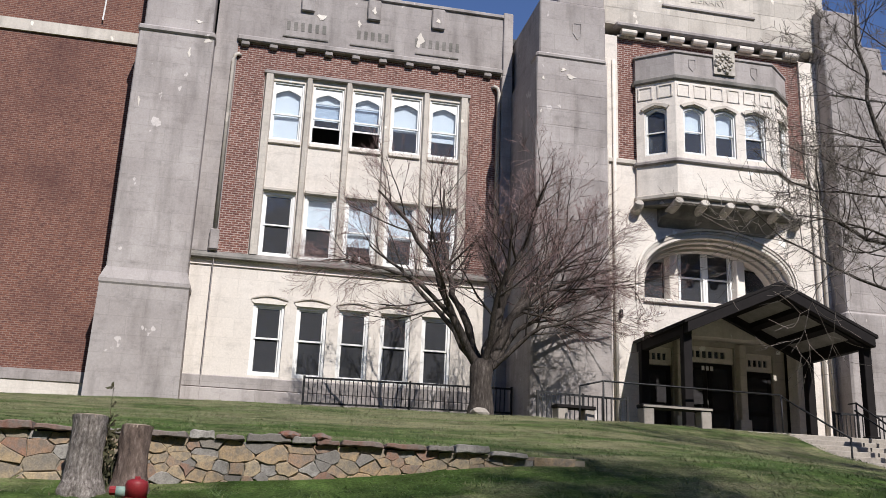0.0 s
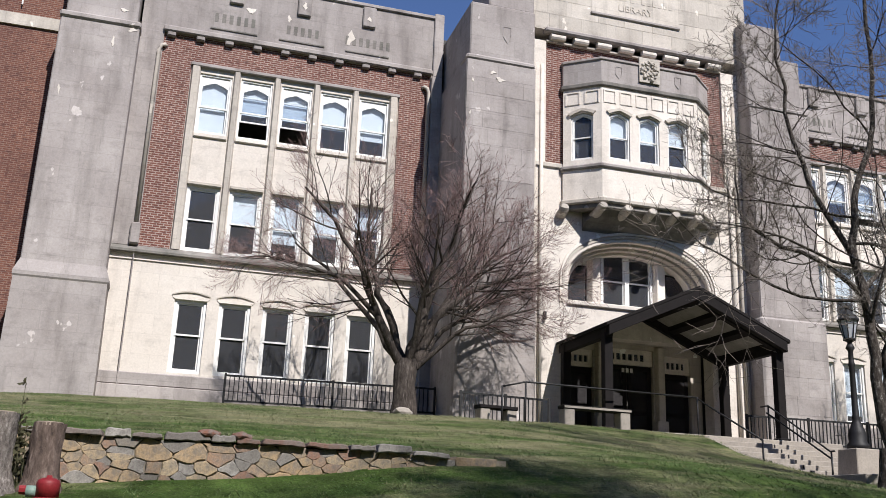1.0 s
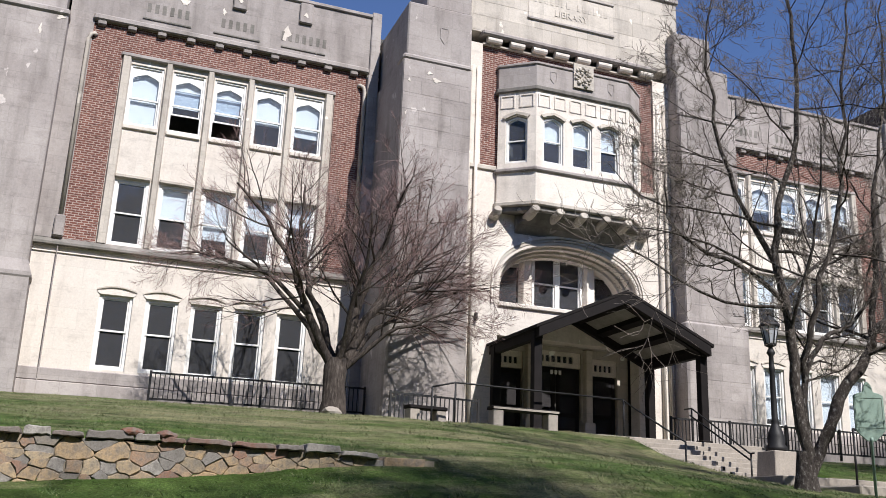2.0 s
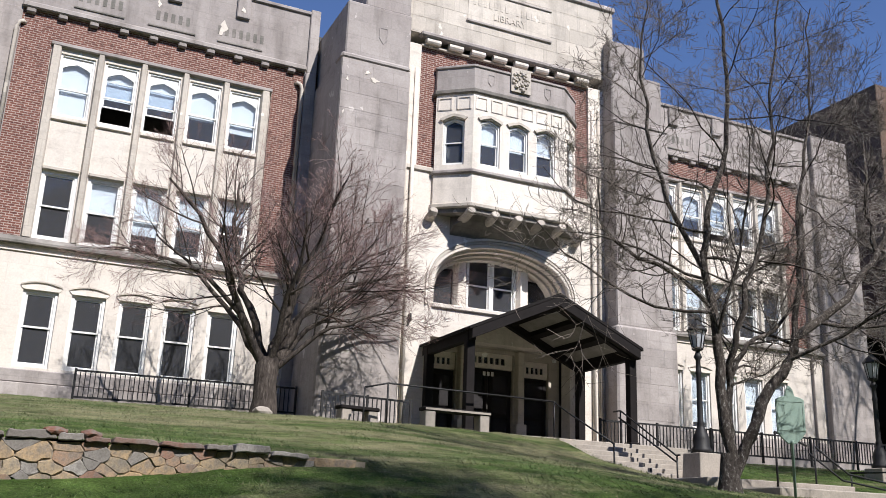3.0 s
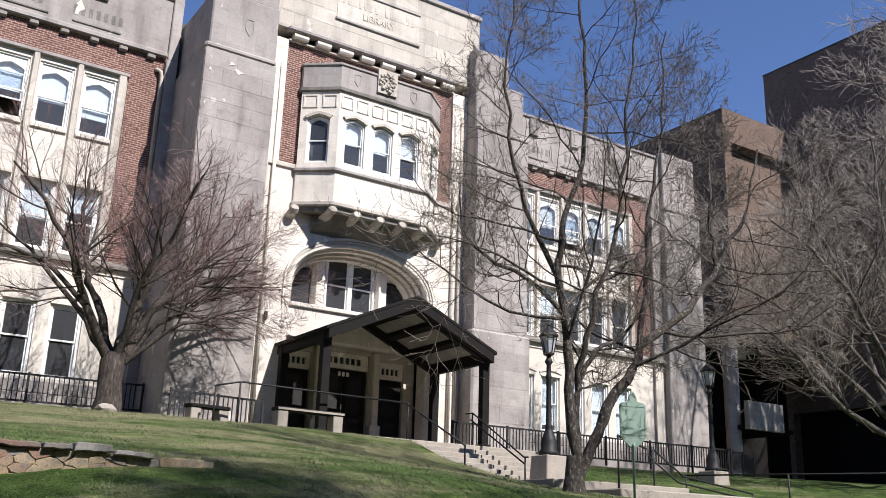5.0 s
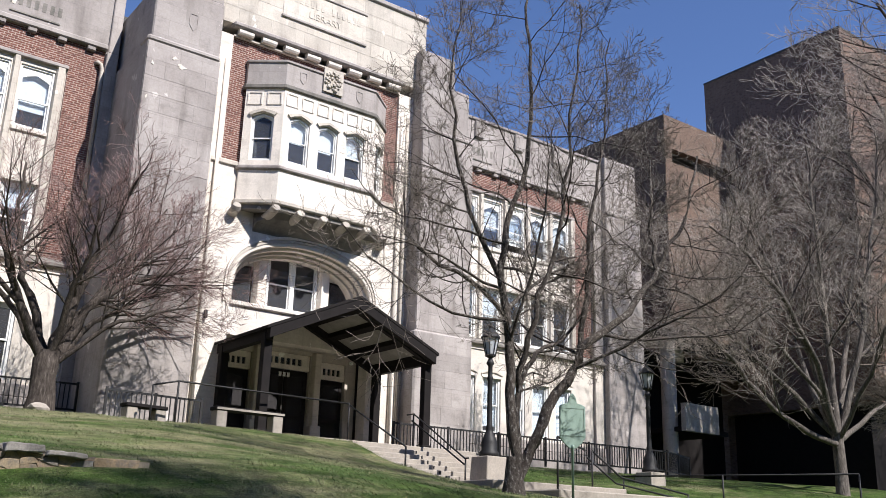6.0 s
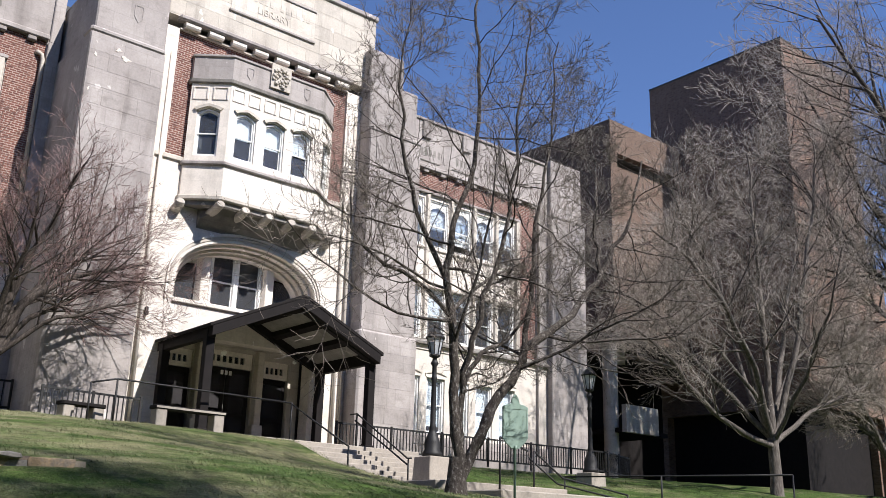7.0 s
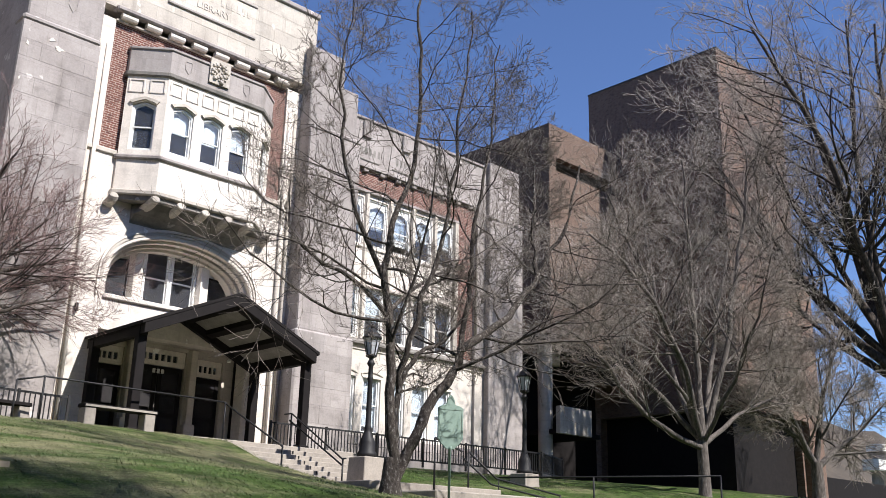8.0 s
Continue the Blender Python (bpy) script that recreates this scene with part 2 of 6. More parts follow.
# ---- ground ----
STATIONS = (-40, -10, 0, 4, 8, 15, 24, 40, 80)
RISE_Y = (-20, 0, 6, 9.5, 12.1, 16, 20, 23, 25.5, 28, 32, 40, 120)
RISE_Z = (
    (-0.1, 0, 0.4, 1.0, 1.55, 2.75, 3.2, 3.6, 3.95, 4.3, 4.7, 4.8, 6),
    (-0.1, 0, 0.5, 1.12, 1.68, 2.85, 3.35, 3.75, 4.05, 4.4, 4.75, 4.85, 6),
    (-0.1, 0, 0.6, 1.22, 1.97, 2.95, 3.5, 3.93, 4.27, 4.6, 5.0, 5.05, 6),
    (-0.1, 0, 0.65, 1.4, 2.34, 2.95, 3.55, 4.0, 4.33, 4.62, 4.98, 5.03, 6),
    (-0.1, 0, 0.75, 1.5, 2.36, 2.95, 3.6, 4.1, 4.4, 4.66, 4.95, 5.0, 6),
    (-0.1, 0, 0.8, 1.4, 1.95, 2.5, 3.05, 3.65, 4.38, 4.45, 4.5, 4.6, 6),
    (-0.1, 0, 0.75, 1.3, 1.75, 2.35, 2.85, 3.4, 3.9, 4.3, 4.5, 4.6, 6),
    (-0.1, 0, 0.7, 1.4, 2.1, 2.95, 3.7, 4.15, 4.35, 4.5, 4.6, 4.7, 6),
    (-0.1, 0, 0.7, 1.4, 2.1, 2.95, 3.7, 4.15, 4.35, 4.5, 4.6, 4.7, 7),
)
WALL_Y, WALL_END = 12.1, 4.4


def smooth_lerp(xs, vs, x):
    x = min(max(x, xs[0]), xs[-1])
    for i in range(len(xs) - 1):
        if x <= xs[i + 1]:
            f = (x - xs[i]) / (xs[i + 1] - xs[i])
            h = xs[i + 1] - xs[i]
            m0 = (vs[i + 1] - vs[max(i - 1, 0)]) / (xs[i + 1] - xs[max(i - 1, 0)])
            m1 = (vs[min(i + 2, len(vs) - 1)] - vs[i]) / (xs[min(i + 2, len(xs) - 1)] - xs[i])
            return (2 * f**3 - 3 * f * f + 1) * vs[i] + (f**3 - 2 * f * f + f) * h * m0 + (3 * f * f - 2 * f**3) * vs[i + 1] + (f**3 - f * f) * h * m1
    return vs[-1]


def lin(xs, vs, x):
    x = min(max(x, xs[0]), xs[-1])
    for i in range(len(xs) - 1):
        if x <= xs[i + 1]:
            return vs[i] + (vs[i + 1] - vs[i]) * (x - xs[i]) / (xs[i + 1] - xs[i])
    return vs[-1]


TOP_Z = 2.42


def ground_z(x, y):
    """Height of the lawn: a bank that climbs to the library, cut by the low stone wall."""
    rows = []
    for sx, vs in zip(STATIONS, RISE_Z):
        vs = list(vs)
        z = smooth_lerp(RISE_Y, vs, y)
        if sx <= WALL_END + 4 and sx < 8:
            if y > WALL_Y:
                z = lin((WALL_Y, 16, 20), (TOP_Z, smooth_lerp(RISE_Y, vs, 16), smooth_lerp(RISE_Y, vs, 20)), y) if y < 20 else z
            elif y > 9.5:
                z = lin((9.5, 12.1), (vs[3], vs[4]), y)
        rows.append(z)
    z = smooth_lerp(STATIONS, rows, x)
    if x < WALL_END and y > WALL_Y:
        z = max(z, TOP_Z)
    if 16.0 <= x <= 20.7 and 18.9 < y < 26:
        z = min(z, 2.75 if y < 23.4 else 2.75 + (y - 23.4) * 0.5)
    return z


def dryness(nt):
    """Worn patches, more of them up the bank than below the wall and beyond the steps."""
    sep = nt.nodes.new("ShaderNodeSeparateXYZ")
    nt.links.new(coords(nt), sep.inputs[0])
    up = node(nt, "ShaderNodeMapRange", **{"From Min": 13.0, "From Max": 19.0, "To Min": -0.03, "To Max": 0.07})
    nt.links.new(sep.outputs[1], up.inputs[0])
    beyond = node(nt, "ShaderNodeMapRange", **{"From Min": 16.5, "From Max": 21.0, "To Min": 0.0, "To Max": -0.12})
    nt.links.new(sep.outputs[0], beyond.inputs[0])
    both, add = nt.nodes.new("ShaderNodeMath"), nt.nodes.new("ShaderNodeMath")
    nt.links.new(up.outputs[0], both.inputs[0])
    nt.links.new(beyond.outputs[0], both.inputs[1])
    nt.links.new(noise_tex(nt, coords(nt, (0.6, 1.5, 1)), 0.45, 6, 0.75), add.inputs[0])
    nt.links.new(both.outputs[0], add.inputs[1])
    return ramp(nt, add.outputs[0], [(0.45, (0, 0, 0)), (0.62, (0.75,) * 3)])


def build_ground():
    xs = [-400, -200, -100, -60, -40] + [-20 + 0.5 * i for i in range(0, 161)] + [70, 90, 130, 200, 400]
    ys = [-300, -100, -40, -20, -8, 0] + [2 + 0.5 * i for i in range(20)] + [12.02, 12.22] + [12.5 + 0.5 * i for i in range(45)] + [36, 40, 60, 120, 300, 900]
    bm = bmesh.new()
    grid = []
    for y in ys:
        row = []
        for x in xs:
            z = ground_z(x, y)
            if -20 < x < 60 and 2 < y < 36:
                z += 0.05 * noise.noise((x * 0.5, y * 0.5, 3)) + 0.02 * noise.noise((x * 2.1, y * 2.1, 7))
            row.append(bm.verts.new((x, y, z)))
        grid.append(row)
    for a, b in zip(grid, grid[1:]):
        for i in range(len(xs) - 1):
            bm.faces.new((a[i], a[i + 1], b[i + 1], b[i]))
    m, nt, b = mat("lawn soil and turf", 0.95)
    v = coords(nt)
    n2, n3 = noise_tex(nt, v, 3.0, 5, 0.7), noise_tex(nt, coords(nt, (30, 30, 30)), 1, 3)
    col = mixc(nt, ramp(nt, n2, [(0.35, (0, 0, 0)), (0.65, (1, 1, 1))]), (0.036, 0.066, 0.014), (0.062, 0.094, 0.024))
    col = mixc(nt, dryness(nt), col, (0.205, 0.186, 0.108))
    col = mixc(nt, 1.0, col, ramp(nt, noise_tex(nt, v, 1.6, 5, 0.7), [(0.35, (0.6,) * 3), (0.65, (1.35,) * 3)]), "MULTIPLY")
    col = mixc(nt, 1.0, col, ramp(nt, n3, [(0.3, (0.55,) * 3), (0.7, (1.3,) * 3)]), "MULTIPLY")
    nt.links.new(col, b.inputs["Base Color"])
    bump(nt, b, n3, 0.8, 0.05)
    ob = new("ground", mesh_of("ground", bm, m, True))
    tagged(ob, "sloping spring lawn with worn yellowish patches", "lawn", kind="structure")


build_ground()

# ---- library: front in the plane y = 33, middle pavilion forward of it, axis at x = 16.2 ----
AXIS, FRONT, PAV, PIER, BAY, DEEP = 16.2, 33.0, 30.4, 29.55, 29.35, 31.5
library = thing("library_building", "three-storey limestone and red brick school building turned library", "building", (AXIS, FRONT, 4.5))
LIB = Matrix.Translation((-AXIS, -FRONT, -4.5))


def lib(name, bm, material, label="", parent=None, bevel=0.0, smooth=False):
    bm.transform(LIB)
    return part(name, bm, material, parent or library, label, smooth, bevel)


def rect(x0, x1, z0, z1):
    return [(x0, z0), (x1, z0), (x1, z1), (x0, z1)]


def head(x0, x1, z0, z1, rise, flat=False):
    """Opening outline with a low pointed Tudor head; same count of points as head(..., flat=True)."""
    c, w = (x0 + x1) / 2, x1 - x0
    if flat:
        return [(x0, z0), (x1, z0), (x1, z1 - 0.02), (x1, z1), (c, z1), (x0, z1), (x0, z1 - 0.02)]
    return [(x0, z0), (x1, z0), (x1, z1 - rise), (x1 - 0.17 * w, z1 - 0.55 * rise), (c, z1), (x0 + 0.17 * w, z1 - 0.55 * rise), (x0, z1 - rise)]


def window_kit(w, h, rise=0.0, outer=0.07, lift=0.0, sash=0.055, split=0.5, outer_arch=False):
    """Meshes of a white double-hung window, w wide and h high, foot at the origin, face at y = 0; lift: how far the lower sash is raised."""
    kit = {}
    o = outer
    bm = bmesh.new()
    if outer_arch:
        ring(bm, head(-w / 2, w / 2, 0, h, rise), head(-w / 2 + o, w / 2 - o, o, h - o, rise), 0, 0.14)
    else:
        ring(bm, rect(-w / 2, w / 2, 0, h), rect(-w / 2 + o, w / 2 - o, o, h - o), 0, 0.14)
    kit["window"] = mesh_of("window_frame", bm, WHITE)
    zm = h * split
    a, b = -w / 2 + o, w / 2 - o
    for nm, z0, z1, y in (("upper_sash", zm - 0.02, h - o, 0.05), ("lower_sash", o + lift, zm + 0.04 + lift, 0.09)):
        bm = bmesh.new()
        s = sash
        if nm == "upper_sash" and rise:
            out = head(a, b, z0, z1, rise, not outer_arch)
            ring(bm, out, head(a + s, b - s, z0 + s, z1 - s - (0 if outer_arch else 0.16), rise), y, y + 0.04)
        else:
            ring(bm, rect(a, b, z0, z1), rect(a + s, b - s, z0 + s, z1 - s), y, y + 0.04)
        kit[nm] = mesh_of(nm, bm, WHITE)
        bm = bmesh.new()
        box(bm, a + s * 0.5, b - s * 0.5, y + 0.016, y + 0.022, z0 + s * 0.5, z1 - (s * 0.5 if not (rise and nm == "upper_sash") else (rise if outer_arch else s * 0.5)))
        if outer_arch and nm == "upper_sash":
            prism(bm, [(a + s * .6, z1 - rise), (b - s * .6, z1 - rise), (b - 0.2 * w, z1 - 0.4 * rise), (0, z1 - 0.3 * rise), (a + 0.2 * w, z1 - 0.4 * rise)], y + 0.016, y + 0.022)
        kit[nm.replace("sash", "pane")] = mesh_of(nm.replace("sash", "pane"), bm, GLASS)
    return kit


def put_window(kit, m, blind=0.0, w=1.0, h=2.0, parent=None):
    """One window of the library; blind: how far down from the head a pale roller blind hangs, as a share of the height."""
    fr = same("window", kit["window"], parent or library, LIB @ m)
    for nm in ("upper_sash", "lower_sash"):
        same(nm, kit[nm], fr, Matrix())
        p = same(nm.replace("sash", "pane"), kit[nm.replace("sash", "pane")], fr, Matrix())
        p.visible_shadow = False
    if blind:
        bm = bmesh.new()
        box(bm, -w / 2 + 0.06, w / 2 - 0.06, 0.2, 0.205, h * (1 - blind), h - 0.03)
        part("blind", bm, BLIND, fr, "pale roller blind drawn part way")
    return fr


W_C = [0.46 + 1.495 * k for k in range(5)]
KIT1 = window_kit(1.08, 2.52, split=0.52, outer=0.1, sash=0.06)
KIT2 = window_kit(1.16, 2.4, split=0.49, outer=0.1)
KIT3 = window_kit(1.16, 2.34, rise=0.2, split=0.45)
KIT3_OPEN = window_kit(1.16, 2.34, rise=0.2, split=0.45, lift=0.62)


def wing(sx, ox, blinds1, blinds2, blinds3, opened):
    """One wing of five window bays; sx = -1 mirrors it about the axis."""
    def X(a, b):
        p, q = ox + sx * a, ox + sx * b
        return min(p, q), max(p, q)

    def place(x, z, y):
        return Matrix.Translation((ox + sx * x, y, z))

    # ground storey
    bm = bmesh.new()
    holes = [(*X(c - 0.54, c + 0.54), 6.07, 8.59) for c in W_C]
    holed(bm, *X(-2.4, 9.0), 4.3, 10.05, FRONT, FRONT + 0.5, holes)
    lib("lower_wall", bm, CREAM, "cream-washed smooth limestone wall")
    bm = bmesh.new()
    box(bm, *X(-2.45, 9.0), FRONT - 0.14, FRONT - 0.003, 4.2, 5.55)
    lib("plinth", bm, GREY, "stained grey stone plinth", bevel=0.02)
    bm = bmesh.new()
    box(bm, *X(-2.42, 9.0), FRONT - 0.09, FRONT - 0.003, 5.56, 5.98)
    lib("water_table", bm, GREY, bevel=0.03)
    bm = bmesh.new()
    box(bm, *X(-1.615, -1.585), FRONT - 0.155, FRONT - 0.002, 4.4, 10.02)
    lib("wall_joint", bm, GREY)
    bm = bmesh.new()
    box(bm, *X(-2.42, 9.0), FRONT - 0.05, FRONT - 0.003, 9.82, 9.86)
    lib("string_moulding", bm, CREAM)
    bm = bmesh.new()
    a, b = X(-2.45, 8.98)
    bm2 = [(FRONT - 0.2, 10.06), (FRONT - 0.2, 10.14), (FRONT + 0.02, 10.33), (FRONT + 0.02, 10.05), (FRONT - 0.1, 10.05)]
    va, vb = [bm.verts.new((a, y, z)) for y, z in bm2], [bm.verts.new((b, y, z)) for y, z in bm2]
    bm.faces.new(va)
    bm.faces.new(vb[::-1])
    for i in range(5):
        bm.faces.new((va[i], va[(i + 1) % 5], vb[(i + 1) % 5], vb[i]))
    lib("belt_course", bm, GREYD, "dark weathered stone belt course")
    for c, bl in zip(W_C, blinds1):
        put_window(KIT1, place(c, 6.07, FRONT + 0.07), bl, 1.08, 2.52)
        # curved drip mould over the window
        bm = bmesh.new()
        n = 8
        top = [(-0.64 + 1.28 * i / n, 8.72 + 0.13 * (1 - (2 * i / n - 1) ** 2)) for i in range(n + 1)]
        pts = [(ox + sx * c + x, z + 0.05) for x, z in top] + [(ox + sx * c + x, z) for x, z in top[::-1]]
        prism(bm, pts[::-1], FRONT - 0.05, FRONT - 0.003)
        lib("drip_mould", bm, WARM)
        bm = bmesh.new()
        xc = ox + sx * c
        prism(bm, [(xc - 0.62, 8.66), (xc - 0.54, 8.592), (xc + 0.54, 8.592), (xc + 0.62, 8.66), (xc + 0.62, 8.71), (xc - 0.62, 8.71)], FRONT - 0.03, FRONT - 0.004)
        lib("window_head", bm, CREAM)
    # brick field and stone window frame of the two upper storeys
    bm = bmesh.new()
    hole = (*X(-0.47, 7.39), 10.3, 17.5)
    holed(bm, *X(-1.56, 8.6), 10.3, 18.5, FRONT + 0.04, FRONT + 0.5, [hole])
    lib("brick_field", bm, BRICK, "weathered red brick wall field")
    for a, b in ((-2.4, -1.56), (8.6, 9.0)):
        bm = bmesh.new()
        box(bm, *X(a, b), FRONT - 0.03, FRONT + 0.5, 10.3, 18.5)
        lib("stone_strip", bm, GREY, bevel=0.01)
    for xr in (-1.66, 8.52):
        bm = bmesh.new()
        d = 0.1 if xr < 0 else -0.1
        x0 = ox + sx * xr
        tube(bm, [(x0, FRONT - 0.1, 11.1), (x0, FRONT - 0.1, 17.7), (x0 + sx * d * 0.5, FRONT - 0.1, 17.9), (x0 + sx * d * 1.6, FRONT - 0.05, 17.97), (x0 + sx * d * 2.2, FRONT + 0.05, 17.97)], 0.075, 10)
        lib("corner_roll", bm, WARM, "round stone corner moulding", smooth=True)
        bm = bmesh.new()
        box(bm, x0 - 0.16, x0 + 0.16, FRONT - 0.2, FRONT + 0.02, 10.34, 11.1)
        lib("roll_base", bm, GREY, bevel=0.04)
    bm = bmesh.new()
    holes = [(*X(c - 0.58, c + 0.58), 10.36, 12.76) for c in W_C] + [(*X(c - 0.58, c + 0.58), 14.81, 17.15) for c in W_C]
    holed(bm, *X(-0.47, 7.39), 10.3, 17.5, FRONT + 0.1, FRONT + 0.5, holes)
    lib("window_wall", bm, CREAM)
    for i in range(6):
        xm = W_C[0] - 0.7475 + 1.495 * i
        bm = bmesh.new()
        hw = 0.13 if 0 < i < 5 else 0.17
        prism_x0, prism_x1 = X(xm - hw, xm + hw)
        slab(bm, [(prism_x0, FRONT + 0.097), (prism_x0 + 0.05, FRONT - 0.03), (prism_x1 - 0.05, FRONT - 0.03), (prism_x1, FRONT + 0.097)], 10.34, 17.37 if 0 < i < 5 else 17.5)
        lib("mullion", bm, WARM)
    bm = bmesh.new()
    box(bm, *X(-0.49, 7.41), FRONT - 0.05, FRONT + 0.095, 17.36, 17.5)
    lib("window_lintel", bm, GREY, bevel=0.02)
    for k, c in enumerate(W_C):
        bm = bmesh.new()
        box(bm, *X(c - 0.6, c + 0.6), FRONT + 0.02, FRONT + 0.097, 14.62, 14.8)
        lib("window_sill", bm, CREAM, bevel=0.03)
        bm = bmesh.new()
        box(bm, *X(c - 0.6, c + 0.6), FRONT + 0.0, FRONT + 0.097, 12.78, 12.93)
        lib("window_head", bm, WARM, bevel=0.03)
        put_window(KIT2, place(c, 10.36, FRONT + 0.15), blinds2[k], 1.16, 2.4)
        put_window(KIT3_OPEN if k in opened else KIT3, place(c, 14.81, FRONT + 0.15), blinds3[k], 1.16, 2.34)
    # frieze and parapet
    bm = bmesh.new()
    box(bm, *X(-2.4, 9.0), FRONT - 0.02, FRONT + 0.6, 18.5, 21.0)
    lib("parapet", bm, GREY, "grey weathered limestone frieze and parapet")
    bm = bmesh.new()
    box(bm, *X(-1.6, 8.64), FRONT - 0.17, FRONT - 0.023, 18.52, 18.74)
    lib("cornice", bm, GREY, bevel=0.04)
    bm = bmesh.new()
    box(bm, *X(-2.4, 9.0), FRONT - 0.1, FRONT + 0.7, 21.0, 21.16)
    lib("coping", bm, GREY, bevel=0.03)
    bm0 = bmesh.new()
    box(bm0, -0.15, 0.15, -0.13, 0.06, -0.17, 0.0)
    me = mesh_of("bracket", bm0, GREY, bevel=0.03)
    for i in range(10):
        same("bracket", me, library, LIB @ Matrix.Translation((ox + sx * (-1.3 + 1.04 * i), FRONT, 18.518)))
    for i in range(3):
        xc = ox + sx * (0.9 + 2.55 * i)
        bm = bmesh.new()
        box(bm, xc - 0.86, xc + 0.86, FRONT - 0.06, FRONT - 0.023, 18.95, 19.0)
        lib("panel_moulding", bm, GREYD)
        n = (6, 5, 7)[i]
        for s in range(n):
            bm = bmesh.new()
            xs_ = xc + (s - (n - 1) / 2) * 0.27
            box(bm, xs_ - 0.07, xs_ + 0.07, FRONT - 0.028, FRONT - 0.0215, 19.26, 19.62)
            lib("inscription_mark", bm, GREYD)
        bm = bmesh.new()
        box(bm, xc - 0.26, xc + 0.26, FRONT - 0.14, FRONT - 0.023, 20.1, 20.98)
        lib("parapet_block", bm, GREY, bevel=0.04)
    # end pier with its battered foot, and the narrow buttress beside the pavilion
    bm = bmesh.new()
    py = 32.2 if sx > 0 else 32.62
    box(bm, *X(-5.02, -2.38), py, 34.5, 9.2 if sx > 0 else 4.2, 18.2)
    box(bm, *X(-4.9, -2.5), py + 0.15, 34.5, 18.2, 21.4)
    lib("end_pier", bm, GREY, "tall grey weathered limestone buttress", bevel=0.04)
    if sx > 0:
        bm = bmesh.new()
        a, b = X(-5.02, -2.38)
        vs = [[bm.verts.new(q) for q in ((a - e, 32.2 - e, z), (b + e, 32.2 - e, z), (b + e, 34.5, z), (a - e, 34.5, z))] for e, z in ((0.18, 4.2), (0.12, 8.66), (0.155, 8.72), (0.155, 8.84), (-0.01, 9.3))]
        for p, q in zip(vs, vs[1:]):
            for i in range(4):
                bm.faces.new((p[i], p[(i + 1) % 4], q[(i + 1) % 4], q[i]))
        bm.faces.new(vs[-1])
        lib("pier_foot", bm, GREY, "broad grey stone foot of the buttress")
    bm = bmesh.new()
    box(bm, *X(-5.06, -2.34), py - 0.08, 32.9, 18.05, 18.3)
    lib("pier_band", bm, GREY, bevel=0.06)
    bm = bmesh.new()
    box(bm, *X(8.62, 9.05), FRONT - 0.16, 33.2, 4.2, 18.45)
    box(bm, *X(8.66, 9.05), FRONT - 0.12, 33.2, 18.45, 21.25)
    lib("corner_buttress", bm, GREY, bevel=0.03)


wing(1, 0.0, (0, 0, 0, 0, 0), (0, 0.5, 0.72, 0.55, 0.35), (0.97, 0.56, 0.56, 0.6, 0.7), (1, 2))
wing(-1, 2 * AXIS, (0.9, 0.95, 0.6, 0.85, 0.55), (0, 0, 0.2, 0.6, 0.75), (0.6, 0.56, 0.8, 0.6, 0.7), (2,))

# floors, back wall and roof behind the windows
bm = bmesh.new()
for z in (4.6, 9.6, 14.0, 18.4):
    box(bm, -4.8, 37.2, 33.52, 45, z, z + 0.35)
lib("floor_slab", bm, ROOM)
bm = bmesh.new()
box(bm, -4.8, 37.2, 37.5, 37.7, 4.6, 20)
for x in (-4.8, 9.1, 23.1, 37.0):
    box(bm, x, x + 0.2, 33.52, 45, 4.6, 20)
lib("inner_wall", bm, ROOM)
bm = bmesh.new()
box(bm, -5.0, 37.4, 45, 45.4, 4.2, 20.6)
for x in (-5.0, 37.0):
    box(bm, x, x + 0.4, 33.6, 45, 4.2, 20.6)
lib("rear_wall", bm, BRICK)
bm = bmesh.new()
box(bm, -4.9, 37.3, 33.55, 45.2, 20.2, 20.5)
lib("roof", bm, TAR, "flat roof behind the parapet")

# ---- pavilion ----
block_homes = []


def arch_line(a, h, zs, n=24):
    return [(AXIS + a * math.cos(math.pi * k / n), zs + h * math.sin(math.pi * k / n) ** 0.8) for k in range(n + 1)]


ARCH_A, ARCH_H, ARCH_Z = 2.9, 1.85, 9.95
bm = bmesh.new()
opening = arch_line(ARCH_A, ARCH_H, ARCH_Z)
# wall of the middle bay: strips left, right, over and under the arch
for x0, x1 in ((11.7, AXIS - 2.9), (AXIS + 2.9, 20.7)):
    box(bm, x0, x1, PAV, PAV + 0.6, 4.2, 14.4)
for p, q in zip(opening, opening[1:]):
    prism(bm, [(q[0], q[1]), (p[0], p[1]), (p[0], 14.4), (q[0], 14.4)], PAV, PAV + 0.6)
box(bm, AXIS - 2.9, AXIS + 2.9, PAV, PAV + 0.6, 8.15, 9.3)
bmesh.ops.remove_doubles(bm, verts=bm.verts, dist=1e-4)
lib("pavilion_wall", bm, CREAM, "cream limestone entrance wall with a broad arch")
for x0, x1 in ((11.7, 12.42), (19.98, 20.7)):
    bm = bmesh.new()
    box(bm, x0, x1, PAV - 0.05, PAV + 0.6, 14.4, 19.45)
    lib("pavilion_edge", bm, CREAM)
bm = bmesh.new()
box(bm, 12.42, 19.98, PAV + 0.05, PAV + 0.6, 14.4, 19.45)
lib("pavilion_brick", bm, BRICK, "red brick field behind the bay window")
bm = bmesh.new()
box(bm, 11.72, 20.68, PAV - 0.08, PAV + 0.04, 14.3, 14.5)
lib("pavilion_string", bm, WARM, bevel=0.03)
